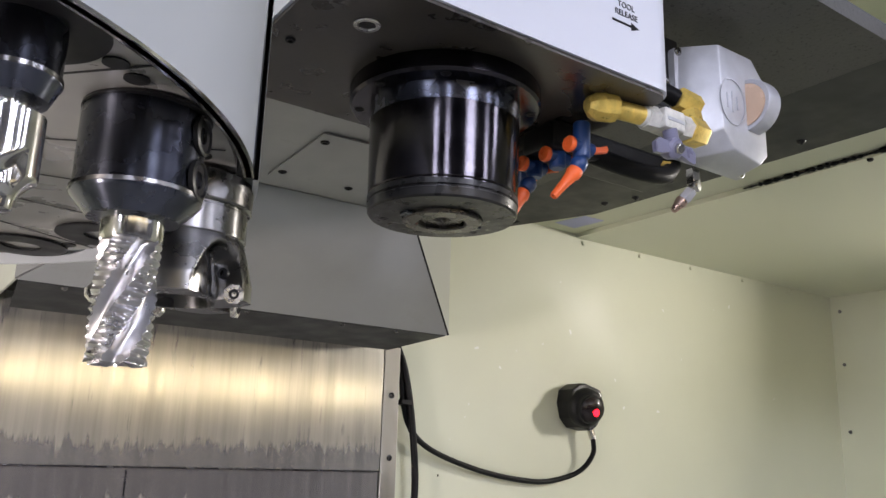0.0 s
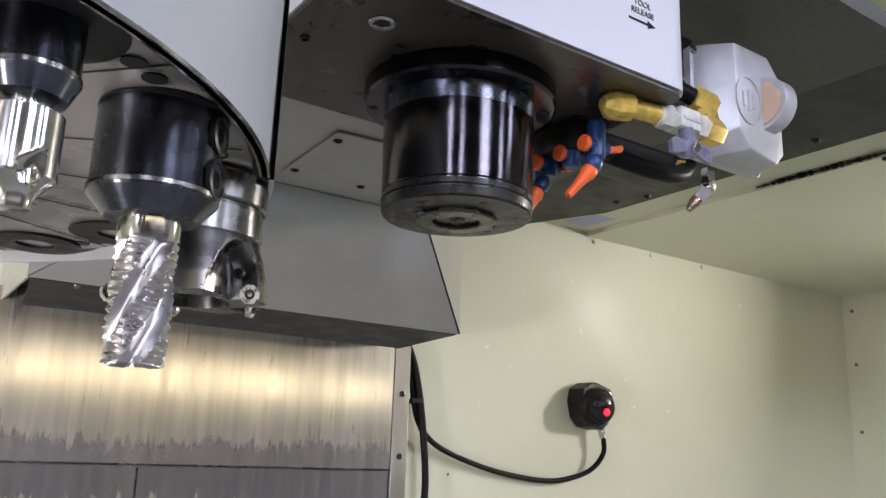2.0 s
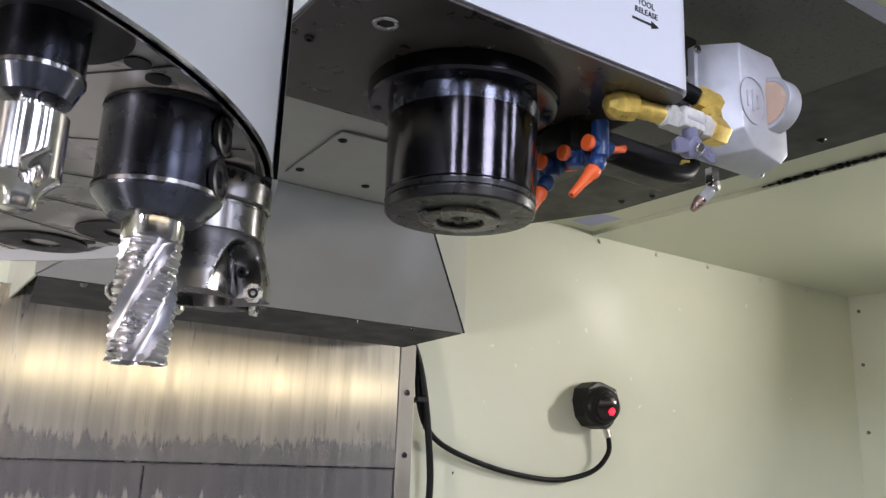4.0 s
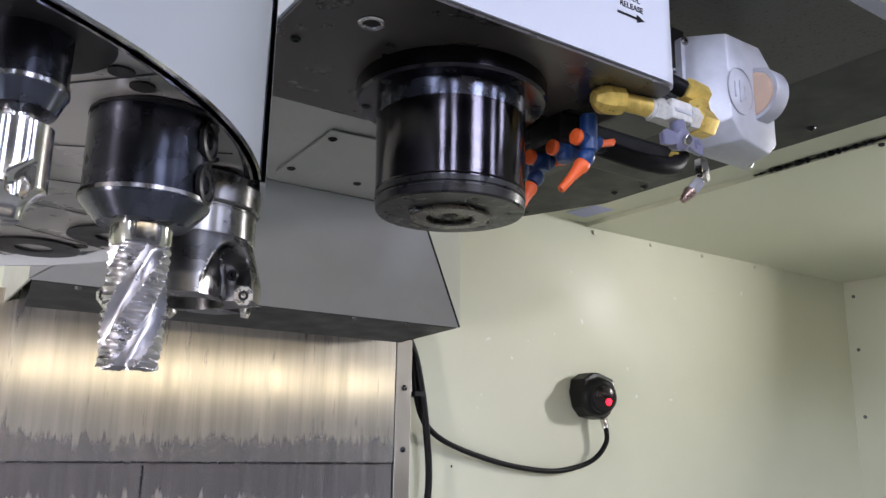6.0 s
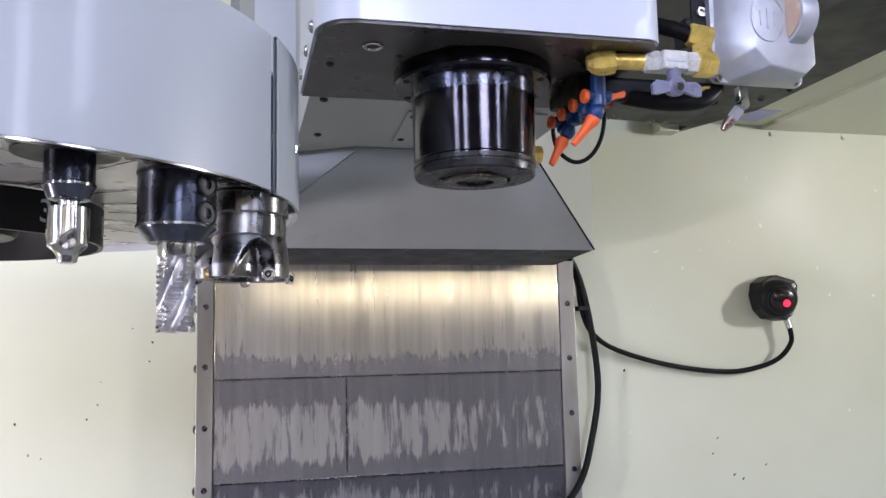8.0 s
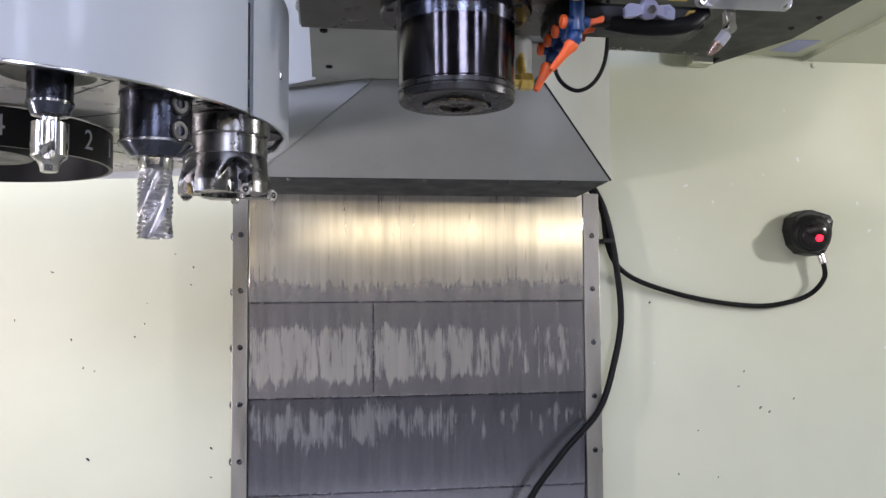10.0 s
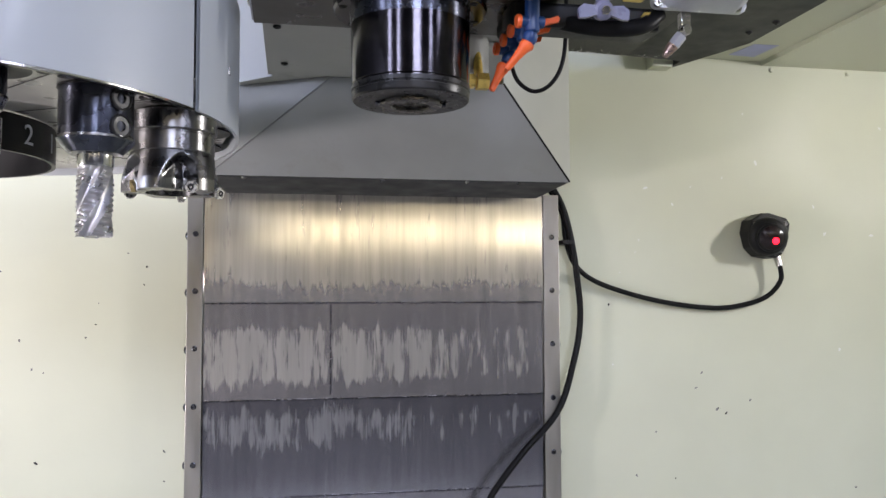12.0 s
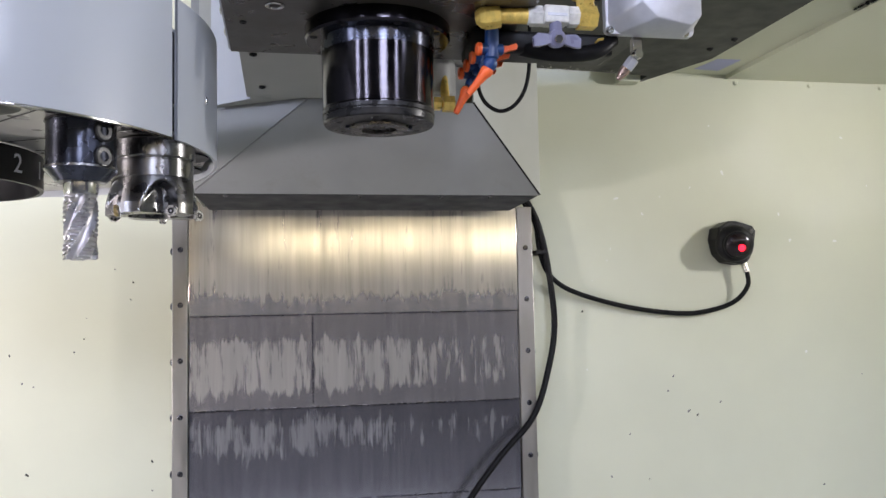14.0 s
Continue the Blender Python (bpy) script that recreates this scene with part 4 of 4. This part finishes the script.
# ---------- probe on the back wall ----------
probe = thing("tool_probe", (1.322, 1.46, 1.39), "black probe receiver with a glowing red lamp on the wall", "probe receiver")
shape = [(1.318, 1.450), (1.345, 1.466), (1.365, 1.467), (1.412, 1.454), (1.421, 1.440), (1.411, 1.385), (1.396, 1.362), (1.380, 1.354), (1.342, 1.360), (1.320, 1.382), (1.311, 1.420)]
wallpose = Matrix(((1, 0, 0, 0), (0, 0, -1, BACK - 0.001), (0, 1, 0, 0), (0, 0, 0, 1)))
part("foot_plate", prism(shape, wallpose, 0.050, 0.004), BLACK, probe)
lamp_at = facing((1.358, BACK - 0.050, 1.408), (-0.28, -1, -0.18))
part("body", lathe([(0, 0), (0.046, 0), (0.048, 0.003), (0.047, 0.012), (0.041, 0.020), (0.036, 0.022), (0.034, 0.026), (0.034, 0.036), (0.031, 0.039), (0, 0.039)], lamp_at, 44), BLACK, probe)
part("lens_glass", lathe([(0, 0.046), (0.012, 0.0455), (0.022, 0.043), (0.029, 0.039), (0, 0.038)], lamp_at, 32), LENS, probe, "dark glossy lens")
part("lamp", lathe([(0, 0.0095), (0.006, 0.0085), (0.0095, 0.004), (0.0105, 0), (0, 0)], lamp_at @ pose(0.007, -0.006, 0.0400), 20), REDLED, probe, "glowing red lamp")
for x, z in ((1.325, 1.438), (1.406, 1.440), (1.393, 1.372), (1.326, 1.392)):
    cap_screw(probe, (x, BACK - 0.051, z), (0, -1, 0), 0.006, material=DULLSTEEL)
part("cable_gland", rod((1.392, 1.50, 1.362), (1.399, 1.497, 1.335), 0.009, segments=16), STEEL, probe, "steel cable gland")

# ---------- cables on the back wall ----------
solo("probe_cable", tube([(1.399, 1.497, 1.337), (1.402, 1.500, 1.300), (1.372, 1.508, 1.262), (1.315, 1.515, 1.240), (1.225, 1.518, 1.231), (1.077, 1.516, 1.250), (0.934, 1.510, 1.290), (0.868, 1.503, 1.332), (0.842, 1.50, 1.39), (0.832, 1.50, 1.46), (0.80, 1.50, 1.52)], 0.0062), RUBBER, "black cable from the wall probe", "cable")
solo("power_cable", tube([(0.775, 1.485, 1.56), (0.822, 1.488, 1.49), (0.846, 1.490, 1.42), (0.862, 1.488, 1.32), (0.869, 1.485, 1.207), (0.846, 1.475, 1.10), (0.800, 1.455, 0.995), (0.709, 1.44, 0.904), (0.62, 1.43, 0.79), (0.55, 1.43, 0.62), (0.5, 1.43, 0.32)], 0.0075), RUBBER, "thick black cable hanging before the way cover", "cable")
solo("cable_tie", box(0.828, 0.856, 1.482, BACK, 1.385, 1.395, 0.001), BLACK, "black cable clip on the wall", "cable clip")
solo("power_cable", tube([(0.79, 1.505, 1.55), (0.836, 1.505, 1.47), (0.856, 1.505, 1.40), (0.864, 1.500, 1.33)], 0.0065), RUBBER, "short black cable beside the way cover", "cable")

# ---------- roof details ----------
solo("sticker", prism([(1.268, 1.488), (1.284, 1.398), (1.348, 1.397), (1.340, 1.495)], pose(0, 0, 1.8628), 0.0010), PAPER, "pale blue sticker on the roof strip", "sticker")


# ---------- marks on the paint ----------
def specks(name, places, size, material, label, seed):
    """Small flat flakes with uneven outlines, a hair off the back wall."""
    rnd = random.Random(seed)
    bm = bmesh.new()
    for x, z in places:
        r, turn, long = size * rnd.uniform(0.5, 1.2), rnd.uniform(0, 6.28), rnd.uniform(1.0, 2.2)
        ring = []
        for k in range(7):
            t = 2 * math.pi * k / 7
            q = r * rnd.uniform(0.6, 1.15)
            u, v = q * long * math.cos(t), q * math.sin(t)
            ring.append(bm.verts.new((x + u * math.cos(turn) - v * math.sin(turn), BACK - 0.0006, z + u * math.sin(turn) + v * math.cos(turn))))
        bm.faces.new(ring)
    return solo(name, bm, material, label, "paint marks", kind="stuff")


rnd = random.Random(5)
specks("paint_chips", [(1.266, 1.559), (1.181, 1.535), (1.06, 1.53), (1.13, 1.49), (1.52, 1.49), (1.55, 1.42), (1.36, 1.60), (1.04, 1.40), (1.03, 1.37), (1.72, 1.70)] + [(rnd.uniform(0.95, 2.3), rnd.uniform(0.9, 1.8)) for _ in range(11)], 0.0036, CHIP, "white chips in the cream paint", 7)
specks("metal_chips", [(-0.12, 1.33), (-0.125, 1.29), (-0.38, 1.17), (-0.33, 1.10), (-0.16, 1.36), (-0.22, 1.25), (1.20, 1.07), (1.24, 0.98), (1.33, 1.00)] + [(rnd.choice((rnd.uniform(-0.5, -0.06), rnd.uniform(0.9, 1.8))), rnd.uniform(0.75, 1.35)) for _ in range(16)], 0.0028, DULLSTEEL, "tiny dark metal chips stuck to the wall", 9)


# swarf caught along the rear edge of the soffit
swarf = bmesh.new()
for _ in range(170):
    x = rnd.uniform(0.70, 1.05)
    at = Matrix.Translation((x, 1.398 + 0.10 * (x - 0.62) - abs(rnd.gauss(0, 0.012)), 1.829)) @ Matrix.Rotation(rnd.uniform(0, 6.28), 4, "Z") @ Matrix.Rotation(rnd.uniform(-0.9, 0.9), 4, "X")
    long, wide = rnd.uniform(0.0015, 0.0045), rnd.uniform(0.0008, 0.0018)
    corners = [swarf.verts.new(at @ Vector(p)) for p in ((-long, 0, 0), (long, 0.3 * wide, 0), (0, wide, 0.0006), (0.2 * long, -0.3 * wide, -0.0018))]
    for i, j, k in ((0, 1, 2), (0, 3, 1), (1, 3, 2), (2, 3, 0)):
        swarf.faces.new((corners[i], corners[j], corners[k]))
solo("metal_swarf", swarf, CARBIDE, "glittering metal swarf along the soffit edge", "swarf", kind="stuff")

# ---------- lamps of the enclosure ----------
def work_lamp(x, y, z, wall):
    """A flat lamp housing on a side wall, with its glass towards the room."""
    s = 1 if wall > x else -1
    t = thing("work_lamp", (wall, y, z), "flat work lamp on the side wall of the enclosure", "lamp", "work lamps")
    x0, x1 = sorted((x + s * 0.012, wall))
    part("housing", box(x0, x1, y - 0.06, y + 0.06, z - 0.13, z + 0.13, 0.006), ALU, t)
    x0, x1 = sorted((x + s * 0.006, x + s * 0.012))
    part("glass", box(x0, x1, y - 0.05, y + 0.05, z - 0.12, z + 0.12, 0.001), LAMPGLASS, t, "lit lamp glass")
    return t


work_lamp(2.50, 0.40, 1.77, 2.59)
work_lamp(-1.40, 0.25, 0.93, -1.47)
